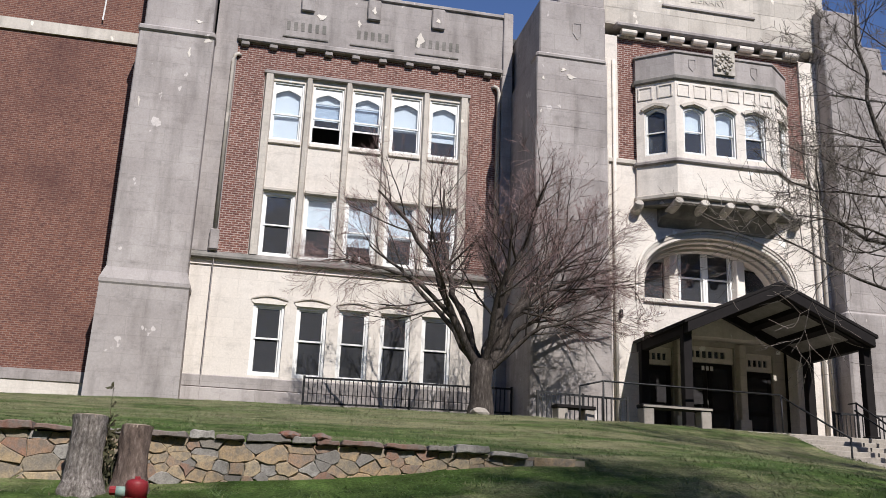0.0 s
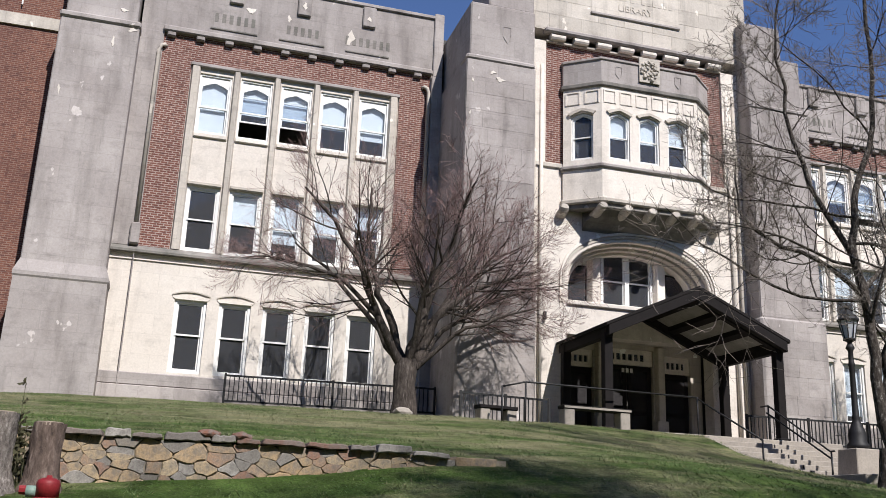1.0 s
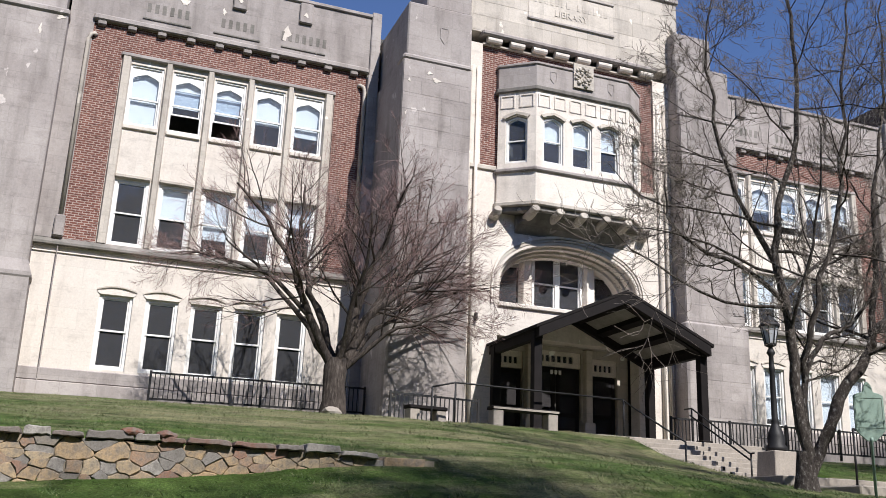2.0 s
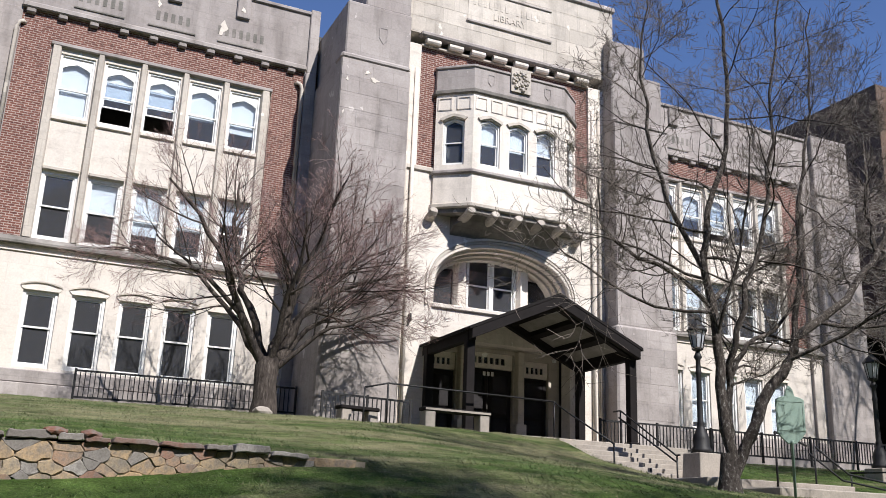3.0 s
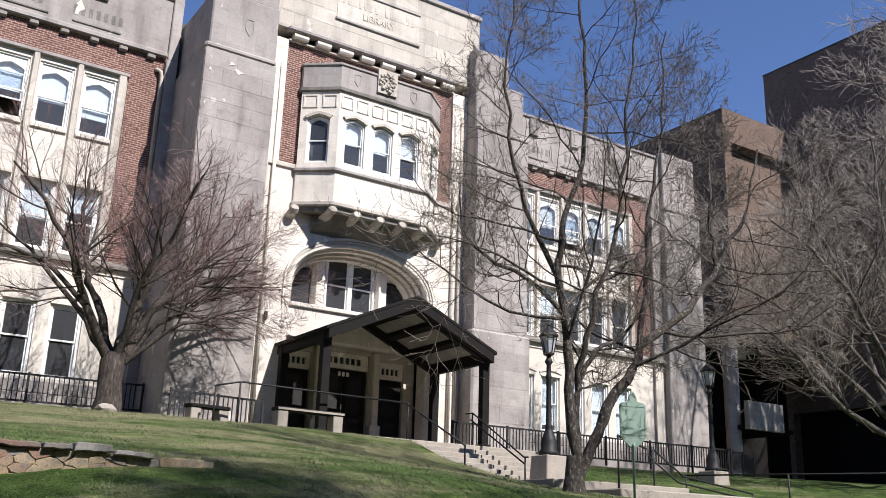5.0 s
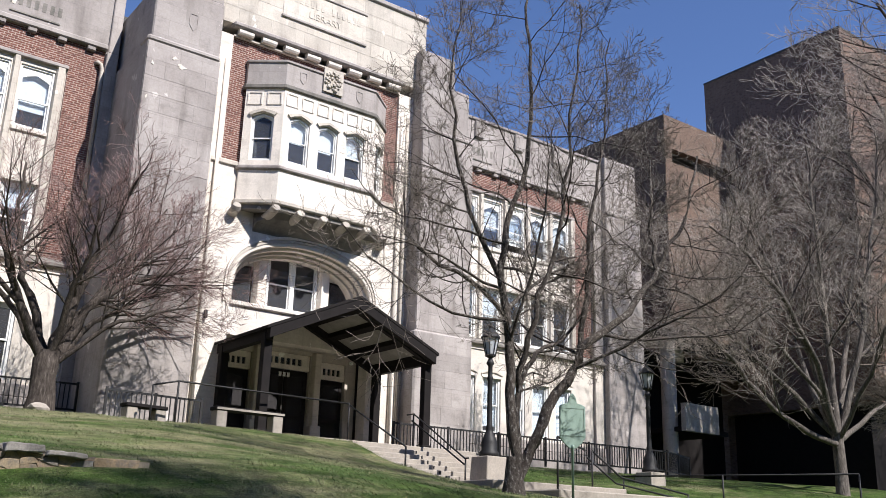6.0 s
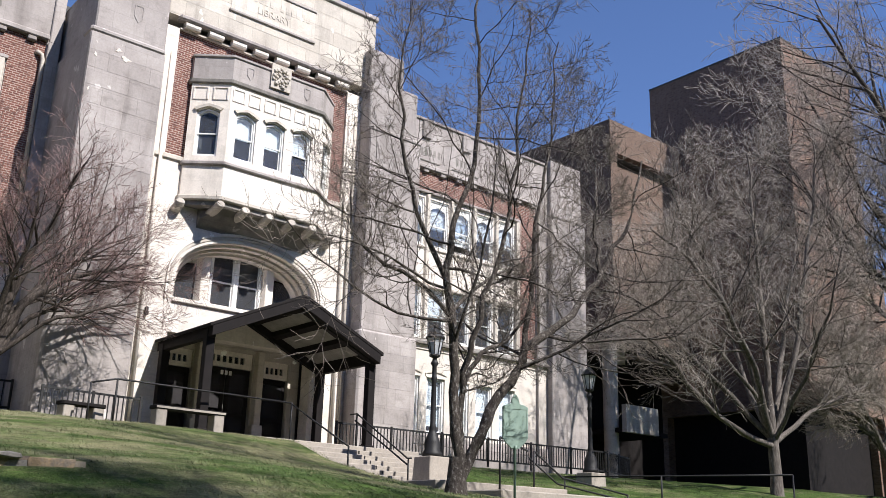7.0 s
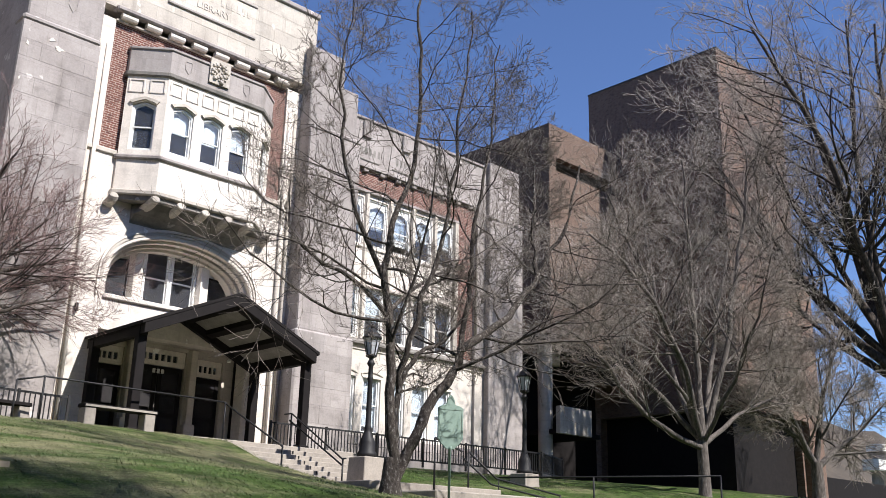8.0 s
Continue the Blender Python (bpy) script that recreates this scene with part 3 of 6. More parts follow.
for k in range(3):
    a, h = ARCH_A + 0.02 + 0.1 * k, ARCH_H + 0.02 + 0.12 * k
    ln, ln2 = arch_line(a + 0.075, h + 0.09, ARCH_Z), arch_line(a, h, ARCH_Z)
    ln, ln2 = [(AXIS + a + 0.075, 9.3)] + ln + [(AXIS - a - 0.075, 9.3)], [(AXIS + a, 9.3)] + ln2 + [(AXIS - a, 9.3)]
    bm = bmesh.new()
    for i in range(len(ln) - 1):
        prism(bm, [ln2[i], ln[i], ln[i + 1], ln2[i + 1]], PAV - 0.02 - 0.03 * k, PAV - 0.003)
    bmesh.ops.remove_doubles(bm, verts=bm.verts, dist=1e-4)
    lib("arch_moulding", bm, WARM if k % 2 else CREAM)
for k in range(3):
    la, lb = arch_line(ARCH_A - 0.004 - 0.12 * k, ARCH_H - 0.004 - 0.1 * k, ARCH_Z), arch_line(ARCH_A - 0.12 - 0.12 * k, ARCH_H - 0.1 - 0.1 * k, ARCH_Z)
    la, lb = [(la[0][0], 9.3)] + la + [(la[-1][0], 9.3)], [(lb[0][0], 9.3)] + lb + [(lb[-1][0], 9.3)]
    bm = bmesh.new()
    for i in range(len(la) - 1):
        prism(bm, [lb[i], la[i], la[i + 1], lb[i + 1]], PAV + 0.2 + 0.25 * k, DEEP)
    bmesh.ops.remove_doubles(bm, verts=bm.verts, dist=1e-4)
    lib("arch_reveal", bm, WARM if k == 1 else CREAM)



def chip(x, z, w, h, y, turn):
    """A ragged pale patch where the weathered face has broken off."""
    bm = bmesh.new()
    n = 11
    ang = [2 * math.pi * k / n for k in range(n)]
    prism(bm, [(x + w / 2 * math.cos(a) * (0.7 + 0.4 * math.sin(a * 3 + turn)), z + h / 2 * math.sin(a) * (0.75 + 0.35 * math.cos(a * 2 + 2.3 * turn))) for a in ang], y - 0.013, y + 0.01)
    lib("chipped_patch", bm, CREAM, "pale patch where the stone face has chipped away")


for x, z, w, h, y, turn in ((1.45, 19.95, 0.4, 0.46, FRONT - 0.02, 0), (2.9, 19.9, 0.18, 0.3, FRONT - 0.02, 1), (5.3, 19.55, 0.38, 0.75, FRONT - 0.02, 2), (5.98, 20.45, 0.2, 0.34, FRONT - 0.14, 3), (3.45, 20.5, 0.22, 0.3, FRONT - 0.14, 4),
                            (10.3, 17.05, 0.42, 0.2, PIER - 0.009, 1), (10.02, 17.3, 0.26, 0.16, PIER - 0.009, 2), (9.27, 16.9, 0.1, 0.26, PIER - 0.009, 3), (9.2, 15.6, 0.08, 0.2, PIER - 0.009, 5),
                            (-3.0, 18.75, 0.34, 0.14, 32.35, 1), (-2.62, 17.95, 0.36, 0.2, 32.2, 2), (-3.2, 17.4, 0.12, 0.4, 32.2, 4), (-4.7, 15.3, 0.1, 0.5, 32.2, 6)):
    chip(x, z, w, h, y, turn)

# piers
for s in (-1, 1):
    def PX(a, b, s=s):
        p, q = AXIS + s * a, AXIS + s * b
        return min(p, q), max(p, q)
    bm = bmesh.new()
    box(bm, *PX(4.5, 7.17), PIER, 33.3, 4.2, 17.75)
    box(bm, *PX(4.5, 7.03), PIER + 0.14, 33.3, 17.75, 20.15)
    box(bm, *PX(4.5, 6.3), PIER + 0.25, 33.3, 20.15, 21.6)
    block_homes.append((*PX(4.52, 7.15), 9.35, 17.68, PIER, lib("pavilion_pier", bm, GREY, "massive weathered grey limestone pier", bevel=0.05), GREY))
    bm = bmesh.new()
    box(bm, *PX(4.52, 7.2), PIER - 0.03, PIER + 0.8, 17.7, 17.95)
    lib("pier_band", bm, GREY, bevel=0.08)
    bm = bmesh.new()
    box(bm, *PX(4.42, 7.27), PIER - 0.1, PAV - 0.01, 4.2, 9.3)
    block_homes.append((*PX(4.5, 7.2), 4.4, 9.2, PIER - 0.1, lib("pier_foot", bm, GREY, bevel=0.07), GREY))
    bm = bmesh.new()
    x = AXIS + s * 5.6
    ring(bm, [(x - 0.17, 19.3), (x - 0.17, 18.9), (x, 18.65), (x + 0.17, 18.9), (x + 0.17, 19.3)], [(x - 0.13, 19.3), (x - 0.13, 18.92), (x, 18.71), (x + 0.13, 18.92), (x + 0.13, 19.3)], PIER + 0.12, PIER + 0.137)
    lib("shield_carving", bm, GREY)
    for dx in (0.25, 0.55):
        bm = bmesh.new()
        tube(bm, [(AXIS + s * (4.5 - dx), PAV - 0.08, 4.5), (AXIS + s * (4.5 - dx), PAV - 0.08, 18.4)], 0.07, 8)
        lib("corner_roll", bm, CREAM if dx > 0.3 else WARM, smooth=True)
# attic over the cornice
bm = bmesh.new()
box(bm, 11.2, 21.2, PAV - 0.12, 34, 19.9, 23.2)
block_homes.append((11.22, 21.18, 19.95, 23.18, PAV - 0.12, lib("attic", bm, WARM, "pale limestone attic wall with worn joints"), WARM))
bm = bmesh.new()
box(bm, 11.1, 21.3, PAV - 0.22, 34.1, 23.2, 23.45)
lib("attic_coping", bm, GREY, bevel=0.05)
bm = bmesh.new()
box(bm, 12.3, 20.1, PAV - 0.35, PAV + 0.06, 19.72, 19.92)
lib("attic_cornice", bm, GREY, bevel=0.05)
bm = bmesh.new()
box(bm, 12.42, 19.98, PAV - 0.08, PAV + 0.045, 19.42, 19.5)
lib("attic_string", bm, WARM)
bm = bmesh.new()
tube(bm, [(-0.3, 0, 0), (0.3, 0, 0)], 0.13, 10)
me = mesh_of("cornice_block", bm, CREAM)
for i in range(8):
    same("cornice_block", me, library, LIB @ Matrix.Translation((12.85 + 0.965 * i, PAV - 0.15, 19.6)))
bm = bmesh.new()
box(bm, 14.25, 18.15, PAV - 0.2, PAV - 0.123, 20.94, 21.05)
lib("name_panel_moulding", bm, GREY, bevel=0.02)
bm = bmesh.new()
box(bm, 14.25, 18.15, PAV - 0.2, PAV - 0.123, 22.36, 22.45)
lib("name_panel_moulding", bm, GREY, bevel=0.02)
bm = bmesh.new()
box(bm, 14.3, 18.1, PAV - 0.15, PAV - 0.123, 21.06, 22.35)
lib("name_panel", bm, WARM, "stone name panel")
for i in range(14):
    if i != 7:
        bm = bmesh.new()
        box(bm, 14.5 + 0.245 * i, 14.64 + 0.245 * i, PAV - 0.163, PAV - 0.152, 21.76, 22.06)
        lib("inscription_mark", bm, WARM)


def lettering(name, text, size, m, material, parent):
    cu = bpy.data.curves.new(name, "FONT")
    cu.body, cu.size, cu.extrude, cu.align_x, cu.align_y = text, size, 0.012, "CENTER", "CENTER"
    ob = new("tmp_text", cu)
    dg = bpy.context.evaluated_depsgraph_get()
    me = bpy.data.meshes.new_from_object(ob.evaluated_get(dg))
    bpy.data.objects.remove(ob)
    me.materials.clear()
    me.materials.append(material)
    o = new(name, me)
    o.parent, o.matrix_basis = parent, m
    return o


lettering("lettering", "LIBRARY", 0.4, LIB @ pose(16.18, PAV - 0.16, 21.42, 90), WARM, library)["label"] = "carved lettering LIBRARY"

# bay window
BF, BR = (14.24, 18.2), (13.1, 19.3)


def bay_ring(e):
    return [(BR[0] - e, PAV + 0.06), (BR[0] - e, PAV - 0.12 - e * 0.3), (BF[0] - e * 0.5, BAY - e), (BF[1] + e * 0.5, BAY - e), (BR[1] + e, PAV - 0.12 - e * 0.3), (BR[1] + e, PAV + 0.06)]


def bay_course(name, z0, z1, e, material, bevel=0.0, label=""):
    bm = bmesh.new()
    slab(bm, bay_ring(e), z0, z1)
    lib(name, bm, material, label, bevel=bevel)


bay_course("bay_roof", 18.5, 18.62, 0.05, GREY, 0.03)
bay_course("bay_parapet", 17.62, 18.5, 0.0, GREY, 0.0, "grey stained stone parapet of the bay")
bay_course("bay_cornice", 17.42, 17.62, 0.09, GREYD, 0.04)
bay_course("bay_sill", 14.18, 14.36, 0.1, GREY, 0.05)
bay_course("bay_apron", 13.05, 14.18, 0.0, CREAM, 0.0, "cream stone apron of the bay")
bay_course("bay_foot", 12.86, 13.05, 0.08, WARM, 0.04)
# soffit takes the dark stone to imitate the shade below the bay
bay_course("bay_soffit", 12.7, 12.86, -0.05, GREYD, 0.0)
KITB = window_kit(0.84, 1.84, rise=0.16, split=0.48, outer=0.06, sash=0.045, outer_arch=True)


def bay_face(p, q, centres, blinds):
    """One face of the bay between plan points p and q, with arched windows and blank tracery panels over them."""
    d = Vector((q[0] - p[0], q[1] - p[1], 0))
    L = d.length
    ang = math.atan2(d.y, d.x)
    base = Matrix.Translation((p[0], p[1], 0)) @ Matrix.Rotation(ang, 4, "Z")
    bm = bmesh.new()
    xs = [0.0] + [v for c in centres for v in (c - 0.42, c + 0.42)] + [L]
    for i in range(0, len(xs), 2):
        if xs[i + 1] - xs[i] > 0.01:
            box(bm, xs[i], xs[i + 1], 0, 0.25, 14.36, 17.42)
    for c in centres:
        hd = head(c - 0.42, c + 0.42, 14.56, 16.46, 0.16)
        up = hd[2:]
        prism(bm, [(c + 0.42, 17.42), (c - 0.42, 17.42)] + up[::-1], 0, 0.25)
        box(bm, c - 0.42, c + 0.42, 0, 0.25, 14.36, 14.56)
    bmesh.ops.remove_doubles(bm, verts=bm.verts, dist=1e-4)
    bm.transform(base)
    lib("bay_wall", bm, CREAM, "cream stone face of the bay")
    for c, bl in zip(centres, blinds):
        put_window(KITB, base @ Matrix.Translation((c, 0.06, 14.58)), bl, 0.84, 1.84)
        bm = bmesh.new()
        ho, hi = head(c - 0.53, c + 0.53, 16.2, 16.6, 0.17), head(c - 0.44, c + 0.44, 16.2, 16.5, 0.17)
        for i in range(2, 6):
            prism(bm, [hi[i], ho[i], ho[i + 1], hi[i + 1]], -0.07, -0.003)
        bmesh.ops.remove_doubles(bm, verts=bm.verts, dist=1e-4)
        bm.transform(base)
        lib("drip_mould", bm, WARM)
    n = 2 * len(centres)
    for i in range(n):
        bm = bmesh.new()
        x0, x1 = (i + 0.12) * L / n, (i + 0.88) * L / n
        ring(bm, rect(x0, x1, 16.78, 17.3), rect(x0 + 0.05, x1 - 0.05, 16.78, 17.25), -0.03, -0.003)
        bm.transform(base)
        lib("tracery_panel", bm, CREAM)


bay_face((BR[0], PAV - 0.12), (BF[0], BAY), [0.72], (0.0,))
bay_face((BF[0], BAY), (BF[1], BAY), [0.71, 1.93, 3.12], (0.52, 0.54, 0.5))
bay_face((BF[1], BAY), (BR[1], PAV - 0.12), [0.78], (0.4,))
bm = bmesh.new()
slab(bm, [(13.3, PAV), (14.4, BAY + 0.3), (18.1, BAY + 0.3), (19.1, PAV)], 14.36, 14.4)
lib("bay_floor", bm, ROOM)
# dark sheet added behind the panes so they read as an unlit room
bm = bmesh.new()
box(bm, 13.3, 19.1, PAV - 0.02, PAV + 0.04, 14.4, 17.4)
lib("bay_backing", bm, TAR, "dark backing added behind the bay windows in place of a dim room")
for x in (14.95, 17.45):
    bm = bmesh.new()
    ring(bm, [(x - 0.15, 18.3), (x - 0.15, 18.0), (x, 17.82), (x + 0.15, 18.0), (x + 0.15, 18.3)], [(x - 0.11, 18.3), (x - 0.11, 18.02), (x, 17.88), (x + 0.11, 18.02), (x + 0.11, 18.3)], BAY - 0.02, BAY - 0.003)
    lib("shield_carving", bm, GREY)
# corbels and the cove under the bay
# the cove's dark colour replaces shade that the overhang would give
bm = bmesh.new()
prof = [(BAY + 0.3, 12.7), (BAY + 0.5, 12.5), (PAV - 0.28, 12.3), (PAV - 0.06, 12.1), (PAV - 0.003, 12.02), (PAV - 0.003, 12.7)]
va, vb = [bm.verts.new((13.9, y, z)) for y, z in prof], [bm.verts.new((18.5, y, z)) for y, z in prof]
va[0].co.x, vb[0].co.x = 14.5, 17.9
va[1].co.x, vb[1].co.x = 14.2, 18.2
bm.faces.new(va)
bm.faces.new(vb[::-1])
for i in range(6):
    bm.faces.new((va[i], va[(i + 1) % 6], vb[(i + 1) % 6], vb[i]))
lib("bay_cove", bm, GREYD, "stone cove under the bay, shade put into its dark colour")
# consoles with rounded ends
for x, ex in [(13.05, 0.72), (14.24, 0), (15.23, 0), (16.21, 0), (17.16, 0), (18.09, 0), (19.3, 0.72)]:
    bm = bmesh.new()
    y0 = BAY - 0.1 + ex
    tube(bm, [(0, y0, 12.73), (0, y0 + 0.03, 12.725), (0, y0 + 0.4 * (1 - ex), 12.62), (0, PAV - 0.02, 12.52 - 0.04 * (1 - ex))], [0.105, 0.125, 0.135, 0.15], 12)
    for v in bm.verts:
        v.co.x = x + v.co.x * 1.35
    lib("corbel", bm, WARM)
bm = bmesh.new()
box(bm, 15.78, 16.64, BAY - 0.08, BAY - 0.02, 17.84, 18.86)
for i in range(26):
    a = i * 2.4
    r = 0.07 + 0.3 * (i / 26) ** 0.5
    px, pz = 16.21 + r * math.cos(a), 18.34 + 1.1 * r * math.sin(a)
    bmesh.ops.create_icosphere(bm, subdivisions=1, radius=0.06 + 0.025 * ((i * 7) % 3), matrix=Matrix.Translation((px, BAY - 0.085, pz)))
lib("carved_crest", bm, WARM, "carved stone crest block")

# arch windows, set deep
KITA = window_kit(1.06, 2.26, split=0.5, outer=0.08)
for x in (AXIS - 0.535, AXIS + 0.535):
    put_window(KITA, Matrix.Translation((x, DEEP - 0.1, 9.39)))
def side_light(x, d):
    """A dark sidelight under the haunch of the arch; d = -1 on the side where its head falls to the left."""
    top = [(x - 0.47 * d, 10.5), (x - 0.40 * d, 10.72), (x - 0.2 * d, 10.9), (x + 0.1 * d, 11.0), (x + 0.47 * d, 11.03)]
    out = [(x - 0.47 * d, 9.42)] + top + [(x + 0.47 * d, 9.42)]
    inn = [(x + (p - x) * 0.91, 10.25 + (z - 10.25) * 0.94) for p, z in out]
    bm = bmesh.new()
    ring(bm, out, inn, DEEP - 0.06, DEEP + 0.02)
    w = lib("window", bm, DARKPAINT_SHADE, "dark sidelight with a curved head")
    bm = bmesh.new()
    prism(bm, inn, DEEP - 0.03, DEEP - 0.02)
    lib("window_pane", bm, GLASS, parent=w).visible_shadow = False


side_light(AXIS - 2.1, 1)
side_light(AXIS + 2.1, -1)
bm = bmesh.new()
holed(bm, AXIS - 3.0, AXIS + 3.0, 9.3, 12.0, DEEP, DEEP + 0.15, [(AXIS - 1.06, AXIS + 1.06, 9.39, 11.65), (AXIS - 2.58, AXIS - 1.62, 9.42, 11.05), (AXIS + 1.62, AXIS + 2.58, 9.42, 11.05)])
lib("arch_infill", bm, WHITE)
for x in (AXIS - 1.34, AXIS + 1.34):
    bm = bmesh.new()
    slab(bm, [(x - 0.26, DEEP), (x - 0.16, DEEP - 0.3), (x + 0.16, DEEP - 0.3), (x + 0.26, DEEP)], 9.3, 11.35)
    lib("arch_mullion", bm, CREAM, bevel=0.02)
bm = bmesh.new()
box(bm, AXIS - 2.9, AXIS + 2.9, PAV - 0.1, DEEP, 9.2, 9.37)
lib("arch_sill", bm, CREAM, bevel=0.03)

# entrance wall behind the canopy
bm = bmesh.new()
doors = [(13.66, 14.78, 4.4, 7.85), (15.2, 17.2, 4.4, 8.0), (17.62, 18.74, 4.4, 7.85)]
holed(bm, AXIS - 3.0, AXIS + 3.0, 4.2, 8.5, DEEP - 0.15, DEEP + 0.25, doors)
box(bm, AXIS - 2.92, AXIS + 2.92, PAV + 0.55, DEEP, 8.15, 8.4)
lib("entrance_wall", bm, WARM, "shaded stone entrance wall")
for x in (14.99, 17.41):
    bm = bmesh.new()
    slab(bm, [(x - 0.17, DEEP - 0.152), (x - 0.13, DEEP - 0.4), (x + 0.13, DEEP - 0.4), (x + 0.17, DEEP - 0.152)], 4.4, 8.1)
    box(bm, x - 0.22, x + 0.22, DEEP - 0.45, DEEP - 0.153, 4.4, 5.4)
    lib("door_pillar", bm, WARM, bevel=0.02)
for x0, x1, zt, n in ((13.66, 14.78, 7.22, 4), (15.2, 17.2, 7.42, 6), (17.62, 18.74, 7.22, 4)):
    zz = 7.85 if n == 4 else 8.0
    bm = bmesh.new()
    w = (x1 - x0)
    hs = [(x0 + w * (0.14 + 0.72 * (i + 0.14) / n), x0 + w * (0.14 + 0.72 * (i + 0.86) / n), zt + 0.17, zt + 0.42) for i in range(n)]
    holed(bm, x0, x1, zt, zz, DEEP - 0.05, DEEP + 0.05, hs)
    tr = lib("transom", bm, CREAM, "cream transom board pierced by small square panes")
    bm = bmesh.new()
    box(bm, x0 + 0.05, x1 - 0.05, DEEP + 0.02, DEEP + 0.03, zt + 0.1, zz - 0.05)
    lib("transom_pane", bm, GLASS, parent=tr)
    leaves = 2 if n == 6 else 1
    for i in range(leaves):
        a, b = x0 + w * i / leaves + 0.03, x0 + w * (i + 1) / leaves - 0.03
        bm = bmesh.new()
        holed(bm, a, b, 4.48, zt - 0.03, DEEP, DEEP + 0.06, [(a + 0.14, b - 0.14, 4.8, 5.6), (a + 0.14, b - 0.14, 5.75, zt - 0.2)])
        dr = lib("door", bm, DARKPAINT_SHADE, "dark painted glazed entrance door")
        bm = bmesh.new()
        box(bm, a + 0.1, b - 0.1, DEEP + 0.025, DEEP + 0.03, 4.75, zt - 0.15)
        lib("door_pane", bm, DOORGLASS, parent=dr)
        bm = bmesh.new()
        xh = b - 0.07 if i == 0 else a + 0.07
        tube(bm, [(xh, DEEP, 5.35), (xh, DEEP - 0.07, 5.4), (xh, DEEP - 0.07, 5.7), (xh, DEEP, 5.75)], 0.014, 6)
        lib("door_handle", bm, BLACK, parent=dr)
bm = bmesh.new()
for i in range(3):
    box(bm, 15.98 + 0.17 * i, 16.09 + 0.17 * i, DEEP - 0.006, DEEP - 0.001, 7.14, 7.3)
lib("door_number", bm, WHITE)
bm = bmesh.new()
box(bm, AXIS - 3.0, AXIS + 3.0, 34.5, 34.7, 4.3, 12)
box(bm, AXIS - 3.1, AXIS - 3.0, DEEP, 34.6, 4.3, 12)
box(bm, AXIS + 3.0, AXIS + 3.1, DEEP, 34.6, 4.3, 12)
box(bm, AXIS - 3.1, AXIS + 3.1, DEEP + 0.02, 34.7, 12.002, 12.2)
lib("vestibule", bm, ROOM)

for x, z, w, h in ((12.44, 8.7, 0.1, 0.3), (19.56, 6.52, 0.12, 0.26)):
    bm = bmesh.new()
    box(bm, x - w / 2, x + w / 2, PAV - 0.14, PAV - 0.002, z - h / 2, z + h / 2)
    lib("wall_fixture", bm, BLACK, "small black fixture on the wall", bevel=0.02)
bm = bmesh.new()
box(bm, 3.02, 3.88, FRONT + 0.0, FRONT + 0.26, 10.42, 10.62)
ac = lib("air_conditioner", bm, DARKPAINT_SHADE, "dark window air conditioner under a raised sash", bevel=0.01)
for x in (3.1, 3.42):
    bm = bmesh.new()
    box(bm, x, x + 0.1, FRONT - 0.012, FRONT - 0.002, 10.45, 10.59)
    lib("air_grille", bm, WHITE, parent=ac)


# ---- neighbouring brick block on the far side of the end pier ----
annex = thing("annex_building", "plain orange-red brick wall block with pale stone bands", "building", (-20, 34, 4.5))
ANX = Matrix.Translation((20, -34, -4.5))


def anx(name, bm, material, label=""):
    bm.transform(ANX)
    return part(name, bm, material, annex, label)


for nm, z0, z1, y, m_, lb in (("base", 4.0, 5.5, 33.5, CREAM, "cream painted base"), ("band", 5.5, 5.86, 33.46, GREY, "grey stone band"), ("wall", 5.86, 18.1, 33.6, BRICKL, ""), ("band", 18.1, 18.55, 33.52, WARM, "pale stone band"), ("wall", 18.55, 24.0, 33.6, BRICKL, "")):
    bm = bmesh.new()
    box(bm, -45, -5.05, y, 45, z0, z1)
    anx(nm, bm, m_, lb)
bm = bmesh.new()
tube(bm, [(-6.55, 33.5, 18.9), (-6.5, 33.5, 20.6)], 0.03, 6)
anx("pipe", bm, WHITE, "short white pipe fixed to the wall")

# ---- brown brick tower and its lower blocks beyond the library ----
tower = thing("tower_building", "tall windowless brown brick modern building", "building", (56, 33, 4.5))
TWR = Matrix.Translation((-56, -33, -4.5))


def twr(name, bm, material, label=""):
    bm.transform(TWR)
    return part(name, bm, material, tower, label)


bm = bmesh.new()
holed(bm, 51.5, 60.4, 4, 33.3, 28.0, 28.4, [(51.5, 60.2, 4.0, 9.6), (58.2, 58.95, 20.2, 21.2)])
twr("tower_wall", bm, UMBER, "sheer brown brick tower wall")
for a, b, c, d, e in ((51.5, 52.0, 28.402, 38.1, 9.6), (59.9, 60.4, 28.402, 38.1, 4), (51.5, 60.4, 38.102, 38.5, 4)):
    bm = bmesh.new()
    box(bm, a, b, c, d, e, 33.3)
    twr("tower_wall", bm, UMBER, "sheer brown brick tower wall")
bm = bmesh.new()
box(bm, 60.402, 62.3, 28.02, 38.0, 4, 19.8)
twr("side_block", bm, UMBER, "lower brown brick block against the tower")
bm = bmesh.new()
box(bm, 51.47, 60.43, 27.97, 38.53, 33.3, 33.42)
twr("parapet_cap", bm, TAR)
bm = bmesh.new()
holed(bm, 44.1, 51.48, 12.4, 27.95, 36.2, 36.7, [(44.75, 51.2, 24.8, 25.75)])
box(bm, 44.1, 44.6, 36.702, 60, 12.4, 27.95)
twr("block_wall", bm, BROWN)
bm = bmesh.new()
box(bm, 44.62, 51.4, 36.72, 60, 27.4, 27.7)
box(bm, 44.7, 51.4, 37.5, 37.7, 12.4, 27.3)
box(bm, 44.62, 51.4, 36.72, 60, 12.4, 12.7)
twr("block_roof", bm, TAR)
